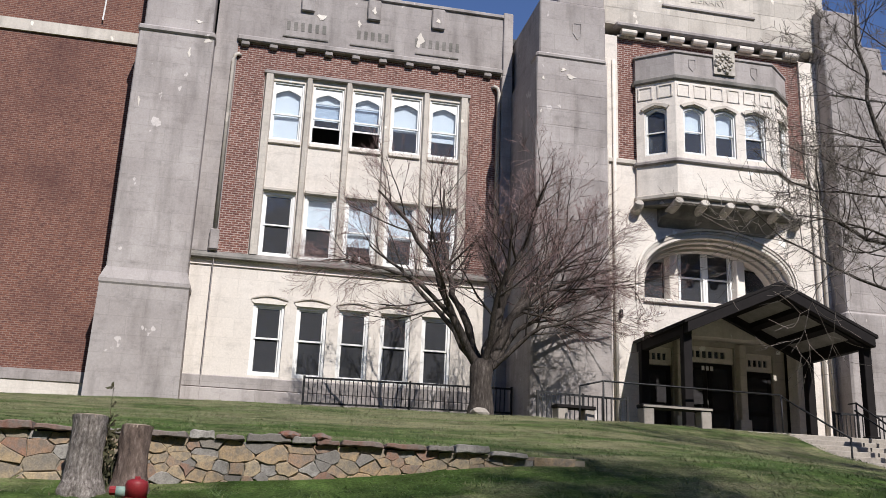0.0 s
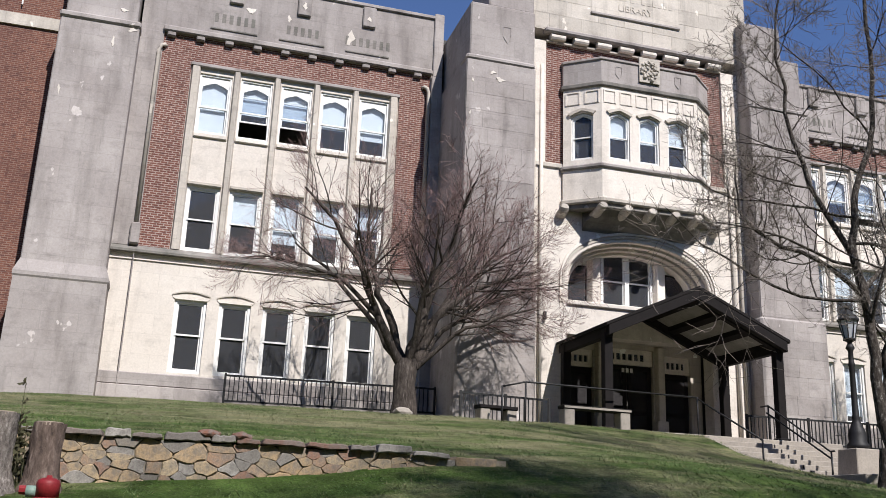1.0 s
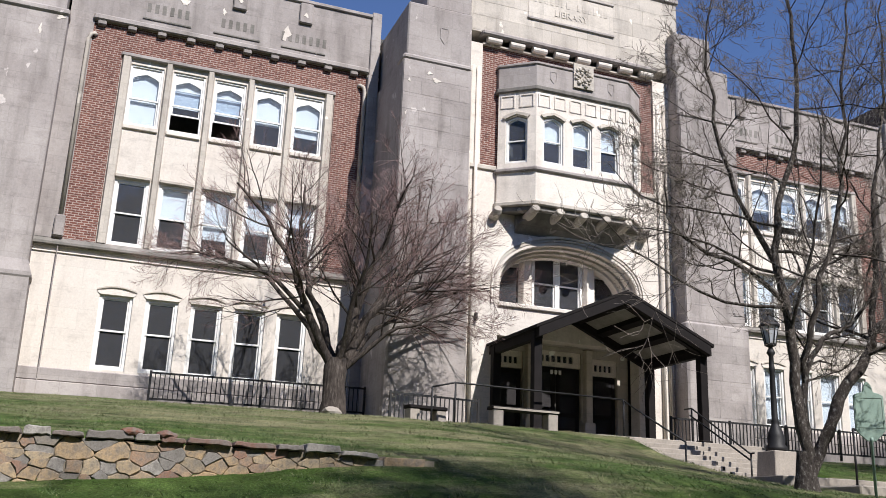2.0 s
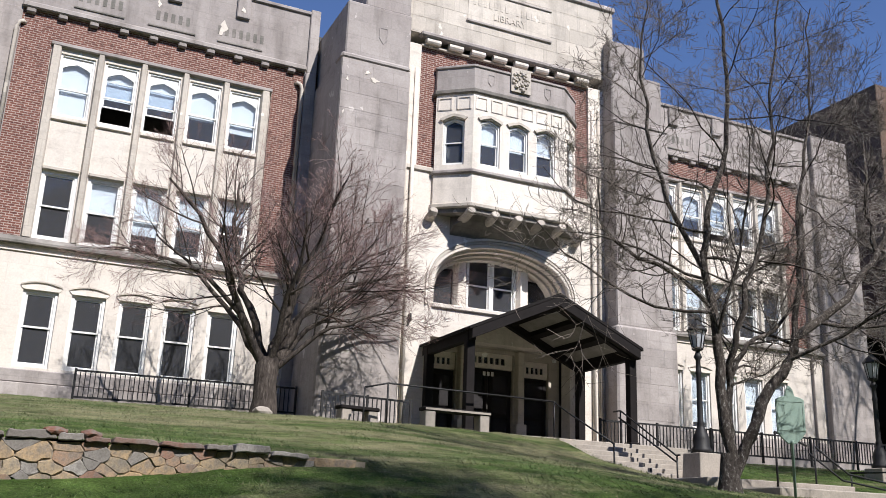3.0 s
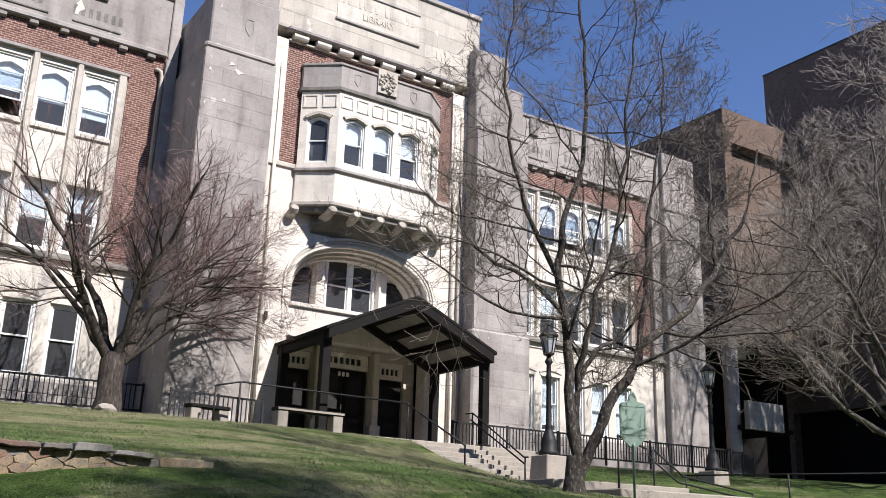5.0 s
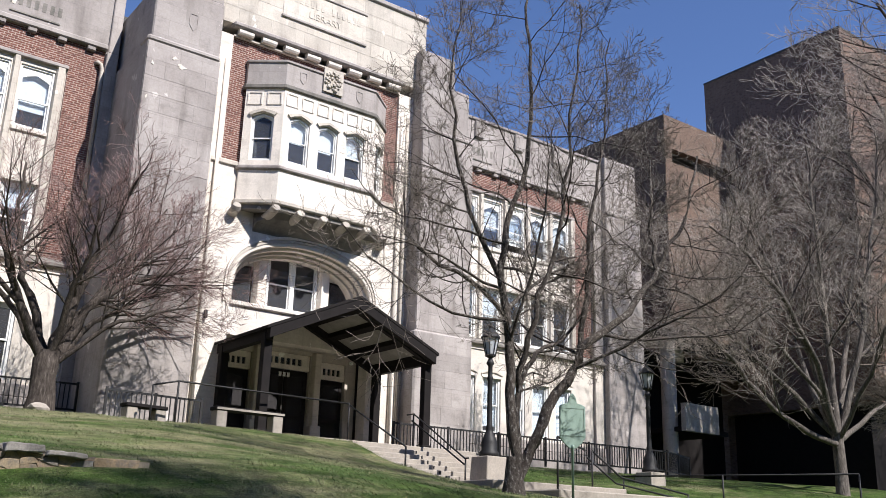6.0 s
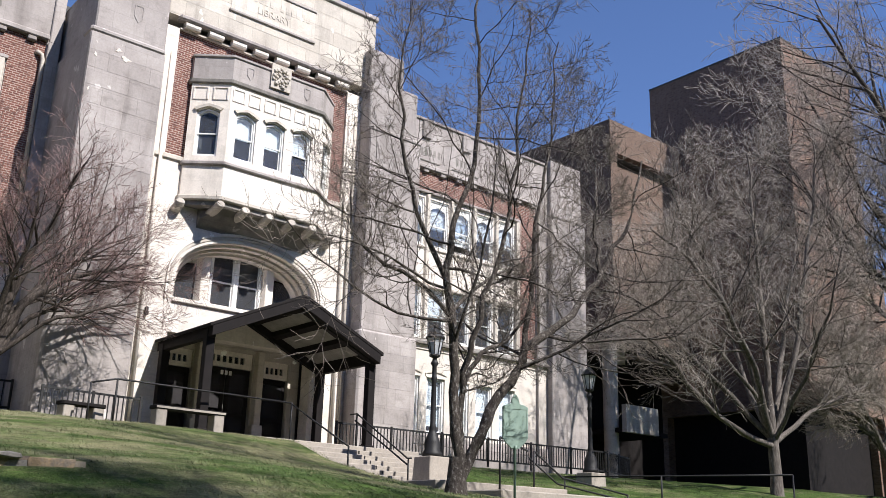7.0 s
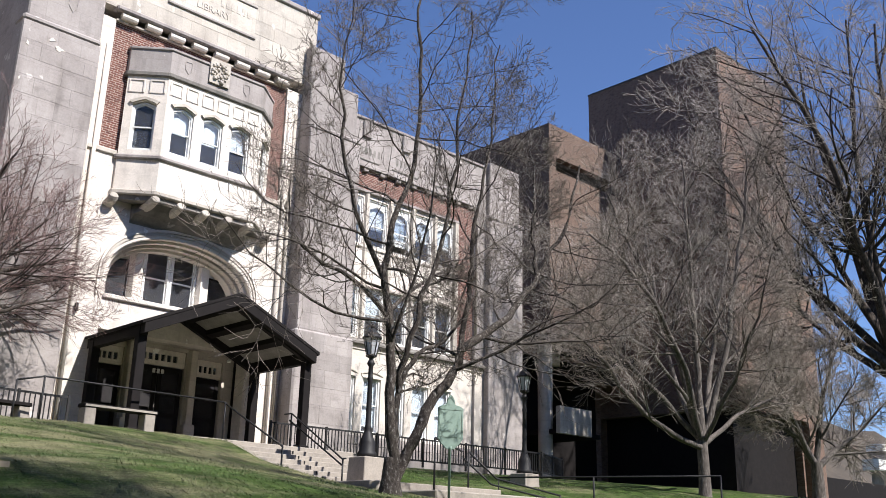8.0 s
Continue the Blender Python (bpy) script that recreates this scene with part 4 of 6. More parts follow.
# near-black ceiling and walls stand in for deep shade at the tower foot
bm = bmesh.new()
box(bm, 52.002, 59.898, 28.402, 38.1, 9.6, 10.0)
twr("undercroft_ceiling", bm, DARKPAINT_SHADE, "ceiling of the open ground floor, shade put into its near-black colour")
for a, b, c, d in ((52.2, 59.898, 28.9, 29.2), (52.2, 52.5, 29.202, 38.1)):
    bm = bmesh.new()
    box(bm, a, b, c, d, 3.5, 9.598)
    twr("undercroft_wall", bm, DARKPAINT_SHADE, "set-back wall of the open ground floor, near-black in place of deep shade")
bm = bmesh.new()
box(bm, 60.7, 100, 29.5, 29.9, 2, 6.5)
twr("area_wall", bm, DARKPAINT_SHADE, "low dark wall beside the tower")
# spandrel and recess wall below are coloured near-black in place of shade
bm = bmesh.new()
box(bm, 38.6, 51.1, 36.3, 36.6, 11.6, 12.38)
twr("spandrel", bm, DARKPAINT_SHADE)
for x0, x1, z0, z1, y in ((41.45, 44.3, 7.5, 9.0, 33.4), (43.3, 44.6, 11.9, 12.9, 35.9)):
    bm = bmesh.new()
    box(bm, x0, x1, y, y + 0.3, z0, z1)
    twr("balcony_panel", bm, WARM, "pale concrete balcony front")
# slabs added to block sun from the recess, their black imitating shade
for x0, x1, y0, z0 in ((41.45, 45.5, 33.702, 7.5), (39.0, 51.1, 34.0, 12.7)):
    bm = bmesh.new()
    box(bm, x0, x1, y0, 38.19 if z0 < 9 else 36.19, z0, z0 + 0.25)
    twr("floor_slab", bm, DARKPAINT_SHADE, "floor slab added to keep sun off the recess, coloured as shade")
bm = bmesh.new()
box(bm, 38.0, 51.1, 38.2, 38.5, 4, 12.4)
twr("recess_wall", bm, DARKPAINT_SHADE)
bm = bmesh.new()
lathe(bm, [(0.42, 4.0), (0.42, 12.6)], 20, (41.6, 34.6))
twr("pillar", bm, WARM, "round pale concrete pillar")
bm = bmesh.new()
box(bm, 58.202, 58.948, 28.25, 28.35, 20.202, 21.198)
twr("wall_vent", bm, BLACK, "dark square vent")

# far low building and wooded hillside at the end of the street
far_b = thing("far_building", "small white-roofed low building far down the street", "building", (160, 60, 8))
for nm, x0, x1, z0, z1, m_ in (("wall", 76, 106, -9, 8.2, GREY), ("roof", 75, 107, 8.2, 9.4, WHITE), ("canopy", 73, 75.9, 5.4, 7.0, WHITE)):
    bm = bmesh.new()
    box(bm, x0 - 86, x1 - 86, -2, 0.5, z0, z1)
    part(nm, bm, m_, far_b)
bm = bmesh.new()
rows = []
for j in range(12):
    f = j / 11
    rows.append([bm.verts.new((95 + 12 * i - 40 * (1 - f), 60 + 90 * f, 3 + 50 * math.sin(f * 1.5) * (0.75 + 0.35 * noise.noise((i * 0.35, f * 3, 1))))) for i in range(26)])
for a, b in zip(rows, rows[1:]):
    for i in range(25):
        bm.faces.new((a[i], a[i + 1], b[i + 1], b[i]))
HILL = plain_mat("bare woods", (0.11, 0.09, 0.07), (0.06, 0.052, 0.045), 0.35, 1.0, 0, 0.6)
hill = new("backdrop_hill", mesh_of("backdrop_hill", bm, HILL, True))
tagged(hill, "brown hillside covered in leafless woods", "hill", kind="structure")

# ---- entrance terrace and steps ----
steps = thing("entrance_steps", "flight of pale concrete steps up to the entrance", "steps", (17.35, 24.5, 3.1))
STP = Matrix.Translation((-17.35, -24.5, -3.1))
bm = bmesh.new()
box(bm, 12.2, 20.9, 25.9, 31.6, 3.6, 4.45)
terrace = new("terrace", mesh_of("terrace", bm, CONC, bevel=0.02))
tagged(terrace, "concrete terrace slab in front of the entrance doors", "terrace", kind="structure")
for i in range(1, 9):
    bm = bmesh.new()
    box(bm, 15.9, 20.85, 25.9 - 0.33 * i, 25.896 - 0.33 * (i - 1), 2.6, 4.45 - 0.17 * i)
    bm.transform(STP)
    part("step", bm, CONC, steps, bevel=0.015)
    for x in (15.95, 18.1):
        bm = bmesh.new()
        box(bm, x, x + 0.045, 25.885 - 0.33 * i, 25.897 - 0.33 * i, 4.45 - 0.17 * i - 0.11, 4.45 - 0.17 * i - 0.01)
        bm.transform(STP)
        part("dark_strip", bm, BLACK, steps, "dark strip at the end of a step")
bm = bmesh.new()
box(bm, 15.9, 20.85, 19.0, 23.25, 2.8, 3.06)
walkway = new("pavement", mesh_of("pavement", bm, CONC, bevel=0.02))
tagged(walkway, "concrete path below the steps", "path", kind="structure")
bm = bmesh.new()
box(bm, 16.9, 24.5, 17.6, 19.0, 2.3, 2.84)
wk2 = new("kerb", mesh_of("kerb", bm, CONC, bevel=0.03))
tagged(wk2, "pale concrete kerb and landing across the slope", "kerb", kind="structure")

# ---- gabled canopy over the doors ----
canopy = thing("entrance_canopy", "dark steel gabled canopy with pale soffit boards over the doors", "canopy", (AXIS, 28.3, 4.45))
CAN = Matrix.Translation((-AXIS, -28.3, -4.45))


def cn(name, bm, material, label="", bevel=0.0, parent=None):
    bm.transform(CAN)
    return part(name, bm, material, parent or canopy, label, bevel=bevel)


RIDGE, EAVE, HALF, CF, CB = 9.12, 7.66, 3.22, 26.35, 30.38
for x, y in ((13.1, 26.8), (19.3, 26.8), (13.1, 30.0), (19.3, 30.0)):
    bm = bmesh.new()
    box(bm, x - 0.14, x + 0.14, y - 0.14, y + 0.14, 4.45, 7.62)
    ps = cn("post", bm, DARKPAINT_SHADE, bevel=0.015)
    bm = bmesh.new()
    box(bm, x - 0.2, x + 0.2, y - 0.2, y + 0.2, 4.45, 4.6)
    cn("post_foot", bm, DARKPAINT_SHADE, bevel=0.02, parent=ps)
for s in (-1, 1):
    def slope(k, dz):
        return (AXIS + s * HALF * k, RIDGE - (RIDGE - EAVE) * k + dz)
    bm = bmesh.new()
    q = [slope(0, 0.06), slope(1.03, 0.06), slope(1.03, 0.16), slope(0, 0.16)]
    prism(bm, q, CF, CB)
    cn("roof_sheet", bm, DARKPAINT_SHADE, "dark metal roof slope")
    for y0, nm in ((CF + 0.02, "rake_beam"), (26.68, "truss_beam"), (CB - 0.25, "wall_beam")):
        bm = bmesh.new()
        prism(bm, [slope(0, -0.28), slope(1.0, -0.28), slope(1.0, 0.055), slope(0, 0.055)], y0, y0 + 0.2)
        cn(nm, bm, DARKPAINT_SHADE, bevel=0.01)
    for k in (0.06, 0.34, 0.66, 0.96):
        bm = bmesh.new()
        a, b = slope(k - 0.035, -0.16), slope(k + 0.035, -0.16)
        c, d = slope(k + 0.035, 0.052), slope(k - 0.035, 0.052)
        prism(bm, [a, b, c, d], CF + 0.23, CB - 0.26)
        cn("purlin", bm, DARKPAINT_SHADE)
    for k0, k1 in ((0.1, 0.3), (0.38, 0.62), (0.7, 0.92)):
        bm = bmesh.new()
        prism(bm, [slope(k0, 0.0), slope(k1, 0.0), slope(k1, 0.04), slope(k0, 0.04)], CF + 0.6, CB - 0.3)
        cn("soffit_board", bm, SOFFIT, "pale soffit board")
    bm = bmesh.new()
    x = AXIS + s * (HALF - 0.12)
    box(bm, x - 0.11, x + 0.11, CF + 0.23, CB - 0.26, 7.38, 7.62)
    cn("eave_beam", bm, DARKPAINT_SHADE, bevel=0.01)
bm = bmesh.new()
lathe(bm, [(0.02, 7.6), (0.07, 7.62), (0.07, 7.7), (0.03, 7.74)], 10, (18.1, 29.9))
cn("lamp_globe", bm, WHITE, "small white lamp under the eave")

# ---- railings ----
def make_bar(x0, x1, y0, y1, z0, z1, name="picket"):
    bm = bmesh.new()
    box(bm, x0, x1, y0, y1, z0, z1)
    return mesh_of(name, bm, BLACK)


PICKET = make_bar(-0.015, 0.015, -0.015, 0.015, 0.09, 0.9)
POST = make_bar(-0.035, 0.035, -0.035, 0.035, -0.15, 1.0, "post")


def fence(p, q, post_gap, label, step=0.15):
    """An upright-bar iron fence from p to q."""
    p, q = Vector(p), Vector(q)
    L = (q - p).xy.length
    f = thing("fence", label, "fence", p, "iron fences")
    rot = Matrix.Rotation(math.atan2(q.y - p.y, q.x - p.x), 4, "Z")
    sl = (q.z - p.z) / L
    shear = Matrix(((1, 0, 0, 0), (0, 1, 0, 0), (sl, 0, 1, 0), (0, 0, 0, 1)))
    for nm, z in (("top_rail", 0.9), ("bottom_rail", 0.07)):
        bm = bmesh.new()
        box(bm, 0, L, -0.025, 0.025, z, z + 0.06)
        bm.transform(rot @ shear)
        part(nm, bm, BLACK, f)
    n = max(1, round(L / post_gap))
    for i in range(n + 1):
        d = L * i / n
        same("post", POST, f, rot @ Matrix.Translation((d, 0, sl * d)))
    for i in range(1, int(L / step)):
        d = i * step
        if min(abs(d - L * j / n) for j in range(n + 1)) > 0.05:
            same("picket", PICKET, f, rot @ Matrix.Translation((d, 0, sl * d)))
    return f


fence((1.8, 31.8, 5.02), (8.95, 31.8, 5.1), 3.2, "black iron picket fence before the windows")
fence((8.75, 28.1, 4.55), (11.7, 28.1, 4.5), 1.5, "black iron picket fence beside the canopy")
fence((18.9, 28.1, 4.5), (33.5, 28.1, 4.58), 2.45, "long black iron picket fence along the lawn")
fence((33.5, 28.1, 4.58), (36.6, 29.4, 4.58), 1.7, "black iron picket fence turning towards the tower")


def rail(label, lines, posts, r=0.028):
    """A bent pipe handrail: lines of points for the bars, feet and heads for the posts."""
    base = Vector(posts[0][0])
    t = thing("handrail", label, "handrail", base, "pipe handrails")
    for ln in lines:
        bm = bmesh.new()
        tube(bm, [Vector(p) - base for p in ln], r, 8)
        part("rail", bm, BLACK, t, smooth=True)
    for a, b in posts:
        bm = bmesh.new()
        tube(bm, [Vector(a) - base, Vector(b) - base], r, 8)
        part("post", bm, BLACK, t, smooth=True)


rail("black pipe handrail along the terrace and down the steps", [[(9.45, 26.25, 5.49), (10.16, 26.2, 5.67), (16.0, 26.5, 5.66), (16.0, 25.3, 5.1), (16.0, 23.1, 4.11)]],
     [((9.45, 26.25, 4.3), (9.45, 26.25, 5.49)), ((10.16, 26.2, 4.3), (10.16, 26.2, 5.67)), ((16.0, 26.4, 4.45), (16.0, 26.4, 5.66)), ((16.0, 23.1, 3.0), (16.0, 23.1, 4.11))])
rail("double black pipe handrail beside the steps", [[(18.7, 27.0, 5.6), (18.7, 26.6, 5.6), (18.7, 23.75, 3.99), (18.7, 23.55, 3.99)], [(18.7, 26.7, 5.38), (18.7, 23.75, 3.8)]],
     [((18.7, 26.6, 4.45), (18.7, 26.6, 5.6)), ((18.7, 23.7, 3.0), (18.7, 23.7, 3.99))])
rail("black pipe handrail down the lower steps", [[(17.2, 18.0, 4.17), (18.6, 18.4, 3.95)], [(20.6, 20.1, 4.18), (21.6, 19.9, 3.46), (24.4, 19.7, 3.09)], [(20.7, 20.4, 4.0), (21.7, 20.2, 3.3), (24.5, 20.0, 2.95)]],
     [((17.2, 18.0, 2.7), (17.2, 18.0, 4.17)), ((20.6, 20.1, 2.8), (20.6, 20.1, 4.18)), ((24.4, 19.7, 2.6), (24.4, 19.7, 3.09))])
rail("level black pipe rail above the lower lawn", [[(24.0, 22.0, 3.7), (26.5, 15.2, 3.7)]],
     [((24.0, 22.0, 2.9), (24.0, 22.0, 3.7)), ((25.1, 18.9, 2.5), (25.1, 18.9, 3.7)), ((26.5, 15.2, 2.1), (26.5, 15.2, 3.7))])


# ---- benches ----
def bench(at, L, h, rz, label, seat_mat, strip):
    b = thing("bench", label, "bench", at, "garden benches")
    b.rotation_euler = (0, 0, radians(rz))
    bm = bmesh.new()
    box(bm, -L / 2, L / 2, -0.22, 0.22, h - 0.11, h)
    part("seat", bm, seat_mat, b, bevel=0.02)
    bm = bmesh.new()
    box(bm, -L / 2 + 0.02, L / 2 - 0.02, -0.235, -0.223, h - 0.09, h - 0.03)
    part("front_strip", bm, strip, b)
    for x in (-L / 2 + 0.2, L / 2 - 0.2):
        bm = bmesh.new()
        box(bm, x - 0.16, x + 0.16, -0.2, 0.2, -0.15, h - 0.112)
        part("leg", bm, CONC, b, "square pale concrete block", bevel=0.02)


bench((12.08, 25.55, 4.38), 2.2, 0.6, 2, "dark plank bench on pale concrete block legs", DARKPAINT_SHADE, CONC)
bench((9.6, 27.2, 4.52), 1.3, 0.5, 8, "dark plank bench on a concrete block beside the fence", DARKPAINT_SHADE, DARKPAINT_SHADE)


# ---- street lamps ----
def lamp_post(at, label):
    t = thing("street_lamp", label, "street lamp", at, "lamp posts")
    prof = [(0.3, 0), (0.3, 0.12), (0.24, 0.2), (0.25, 0.42), (0.2, 0.55), (0.13, 0.72), (0.1, 0.8), (0.115, 0.85), (0.09, 0.95), (0.075, 2.3), (0.1, 2.36), (0.075, 2.45), (0.07, 2.75), (0.13, 2.84), (0.1, 2.9), (0.06, 3.0)]
    bm = bmesh.new()
    lathe(bm, prof, 14)
    part("pole", bm, BLACK, t, smooth=True)
    bm = bmesh.new()
    lathe(bm, [(0.06, 3.0), (0.17, 3.06), (0.18, 3.1), (0.15, 3.12)], 8)
    lan = part("lantern", bm, BLACK, t)
    bm = bmesh.new()
    lathe(bm, [(0.14, 3.12), (0.25, 3.62)], 8)
    part("lantern_glass", bm, LAMPGLASS, lan, "frosted lantern glass")
    for k in range(8):
        a = 2 * math.pi * k / 8
        bm = bmesh.new()
        tube(bm, [(0.152 * math.cos(a), 0.152 * math.sin(a), 3.1), (0.262 * math.cos(a), 0.262 * math.sin(a), 3.63)], 0.015, 5)
        part("lantern_bar", bm, BLACK, lan)
    bm = bmesh.new()
    lathe(bm, [(0.3, 3.62), (0.31, 3.66), (0.21, 3.8), (0.08, 3.92), (0.05, 3.96), (0.06, 4.0), (0.02, 4.08), (0.005, 4.15)], 8)
    part("lantern_roof", bm, BLACK, lan)
    ped = thing("lamp_pedestal", "square pale concrete pedestal under a lamp post", "pedestal", (at[0], at[1], at[2] - 1.0), "lamp pedestals")
    bm = bmesh.new()
    vs = [[bm.verts.new((sx * e, sy * e, z)) for sx, sy in ((-1, -1), (1, -1), (1, 1), (-1, 1))] for e, z in ((0.43, 0), (0.38, 1.0))]
    for i in range(4):
        bm.faces.new((vs[0][i], vs[0][(i + 1) % 4], vs[1][(i + 1) % 4], vs[1][i]))
    bm.faces.new(vs[1])
    bm.faces.new(vs[0][::-1])
    part("block", bm, CONC, ped, bevel=0.02)


LAMPGLASS = plain_mat("frosted glass", (0.5, 0.52, 0.55), (0.42, 0.44, 0.48), 5, 0.15, 0, 0)
lamp_post((18.57, 22.4, 3.96), "black cast-iron lamp post with an eight-sided lantern")
lamp_post((27.5, 23.9, 4.1), "black cast-iron lamp post with an eight-sided lantern")

# ---- roadside marker ----
SAGE = plain_mat("sage green paint", (0.27, 0.36, 0.31), (0.22, 0.31, 0.265), 4, 0.5, 0, 0.05)
marker = thing("marker_sign", "sage green cast-metal roadside marker on a green pole", "sign", (16.26, 16.5, 2.3))
marker.rotation_euler = (0, 0, radians(-24))
marker.scale = (0.78, 1, 1)
bm = bmesh.new()
prism(bm, [(-0.42, 1.68), (-0.3, 1.55), (-0.12, 1.42), (0.12, 1.42), (0.3, 1.55), (0.42, 1.68), (0.42, 2.42), (0.3, 2.47), (0.15, 2.5), (0.12, 2.62), (0.06, 2.7), (0, 2.74), (-0.06, 2.7), (-0.12, 2.62), (-0.15, 2.5), (-0.3, 2.47), (-0.42, 2.42)], -0.025, 0.025)
pan = part("panel", bm, SAGE, marker, bevel=0.012)
bm = bmesh.new()
ring(bm, rect(-0.385, 0.385, 1.71, 2.39), rect(-0.36, 0.36, 1.735, 2.365), -0.034, -0.026)
part("panel_rim", bm, SAGE, pan)
bm = bmesh.new()
lathe(bm, [(0.04, -0.1), (0.04, 1.4), (0.06, 1.42), (0.06, 1.5)], 10)
part("pole", bm, SAGE, marker, smooth=True)

# ---- hydrant and tree stumps ----
RED = plain_mat("red paint", (0.27, 0.018, 0.022), (0.19, 0.014, 0.018), 6, 0.55, 0, 0.08)
hz = ground_z(-0.98, 10.0)
hyd = thing("fire_hydrant", "red fire hydrant with a grey-green side cap, beside the wall", "hydrant", (-0.98, 10.0, hz))
hh = 1.87 - hz
bm = bmesh.new()
lathe(bm, [(0.15, -0.1), (0.15, 0.04), (0.1, 0.06), (0.095, hh - 0.26), (0.13, hh - 0.24), (0.13, hh - 0.2), (0.105, hh - 0.19)], 16)
part("barrel", bm, RED, hyd, smooth=True)
bm = bmesh.new()
lathe(bm, [(0.108, hh - 0.188), (0.11, hh - 0.06), (0.098, hh - 0.03), (0.06, hh - 0.012), (0.028, hh - 0.008), (0.026, hh + 0.015)], 16)
part("bonnet", bm, RED, hyd, smooth=True)
bm = bmesh.new()
tube(bm, [(-0.1, 0, hh - 0.14), (-0.19, 0, hh - 0.14)], 0.055, 12)
so = part("side_outlet", bm, SAGE, hyd, "grey-green side outlet", smooth=True)
bm = bmesh.new()
tube(bm, [(-0.19, 0, hh - 0.13), (-0.25, 0, hh - 0.13)], 0.045, 8)
part("outlet_cap", bm, RED, so)


def bark_mat(name, c1, c2, c3, grain=(9, 9, 1.6)):
    m, nt, b = mat(name, 0.95)
    v = coords(nt, grain)
    n1, n2 = noise_tex(nt, v, 2.2, 6, 0.75), noise_tex(nt, coords(nt), 2.5, 4)
    col = ramp(nt, n1, [(0.32, c1), (0.55, c2), (0.72, c3)])
    col = mixc(nt, 1.0, col, ramp(nt, n2, [(0.3, (0.7,) * 3), (0.7, (1.15,) * 3)]), "MULTIPLY")
    nt.links.new(col, b.inputs["Base Color"])
    bump(nt, b, n1, 0.9, 0.03)
    return m


BARK_OLD = bark_mat("stump bark", (0.06, 0.048, 0.042), (0.24, 0.21, 0.19), (0.5, 0.46, 0.43), (15, 15, 6.5))
BARK_BARE = bark_mat("weathered stump", (0.06, 0.045, 0.04), (0.17, 0.125, 0.105), (0.3, 0.24, 0.21), (7, 7, 2.5))
CUT = plain_mat("cut wood", (0.4, 0.33, 0.27), (0.28, 0.22, 0.18), 8, 0.9, 0, 0.3)


def stump(x, y, r, z1, seed, label, bark):
    z0 = ground_z(x, y)
    t = thing("tree_stump", label, "tree stump", (x, y, z0), "tree stumps")
    h = z1 - z0
    bm = bmesh.new()
    n, rows = 44, []
    for f in (-0.12, 0, 0.05, 0.1, 0.18, 0.28, 0.4, 0.52, 0.64, 0.76, 0.88, 0.96, 1.0):
        flare = 1 + 0.42 * math.exp(-max(f, 0) * 6)
        row = []
        for k in range(n):
            a = 2 * math.pi * k / n
            lump = 0.1 * noise.noise((math.cos(a) * 2.5 + seed, math.sin(a) * 2.5, f * 1.5)) + 0.2 * noise.noise((math.cos(a) * 7 + seed, math.sin(a) * 7, f * 3.5))
            rr = r * (flare * (1 + lump) + 0.12 * (flare - 1) * math.sin(5 * a + seed))
            row.append(bm.verts.new((rr * math.cos(a), rr * math.sin(a), f * h)))
        rows.append(row)
    for p, q in zip(rows, rows[1:]):
        for k in range(n):
            bm.faces.new((p[k], p[(k + 1) % n], q[(k + 1) % n], q[k]))
    part("bark", bm, bark, t, smooth=True)
    bm = bmesh.new()
    lathe(bm, [(r * 0.93, h - 0.03), (r * 0.9, h + 0.012), (r * 0.2, h + 0.018)], 22)
    part("cut_top", bm, CUT, t, "flat sawn top with pale wood")


stump(-1.73, 11.55, 0.18, 2.58, 1.0, "tall grey-barked tree stump against the stone wall", BARK_OLD)
stump(-1.22, 11.62, 0.165, 2.5, 5.0, "shorter tree stump with a bare reddish face", BARK_BARE)


# ---- bare trees ----
class Wood:
    """Tapered round branches gathered as vertex and face lists."""

    def __init__(self):
        self.v, self.f = [], []

    def branch(self, pts, radii, n):
        rows = []
        for i, p in enumerate(pts):
            d = (pts[min(i + 1, len(pts) - 1)] - pts[max(i - 1, 0)]).normalized()
            a = d.cross(Vector((0.21, 0.37, 0.3)) if abs(d.z) > 0.9 else Vector((0, 0, 1))).normalized()
            b = d.cross(a)
            s = len(self.v)
            for k in range(n):
                w = 2 * math.pi * k / n
                self.v.append(tuple(p + radii[i] * (math.cos(w) * a + math.sin(w) * b)))
            rows.append(s)
        for a, b in zip(rows, rows[1:]):
            for k in range(n):
                j = (k + 1) % n
                self.f.append((a + k, a + j, b + j, b + k))

    def mesh(self, name, material):
        me = bpy.data.meshes.new(name)
        me.from_pydata(self.v, [], self.f)
        for p in me.polygons:
            p.use_smooth = True
        me.materials.append(material)
        return me


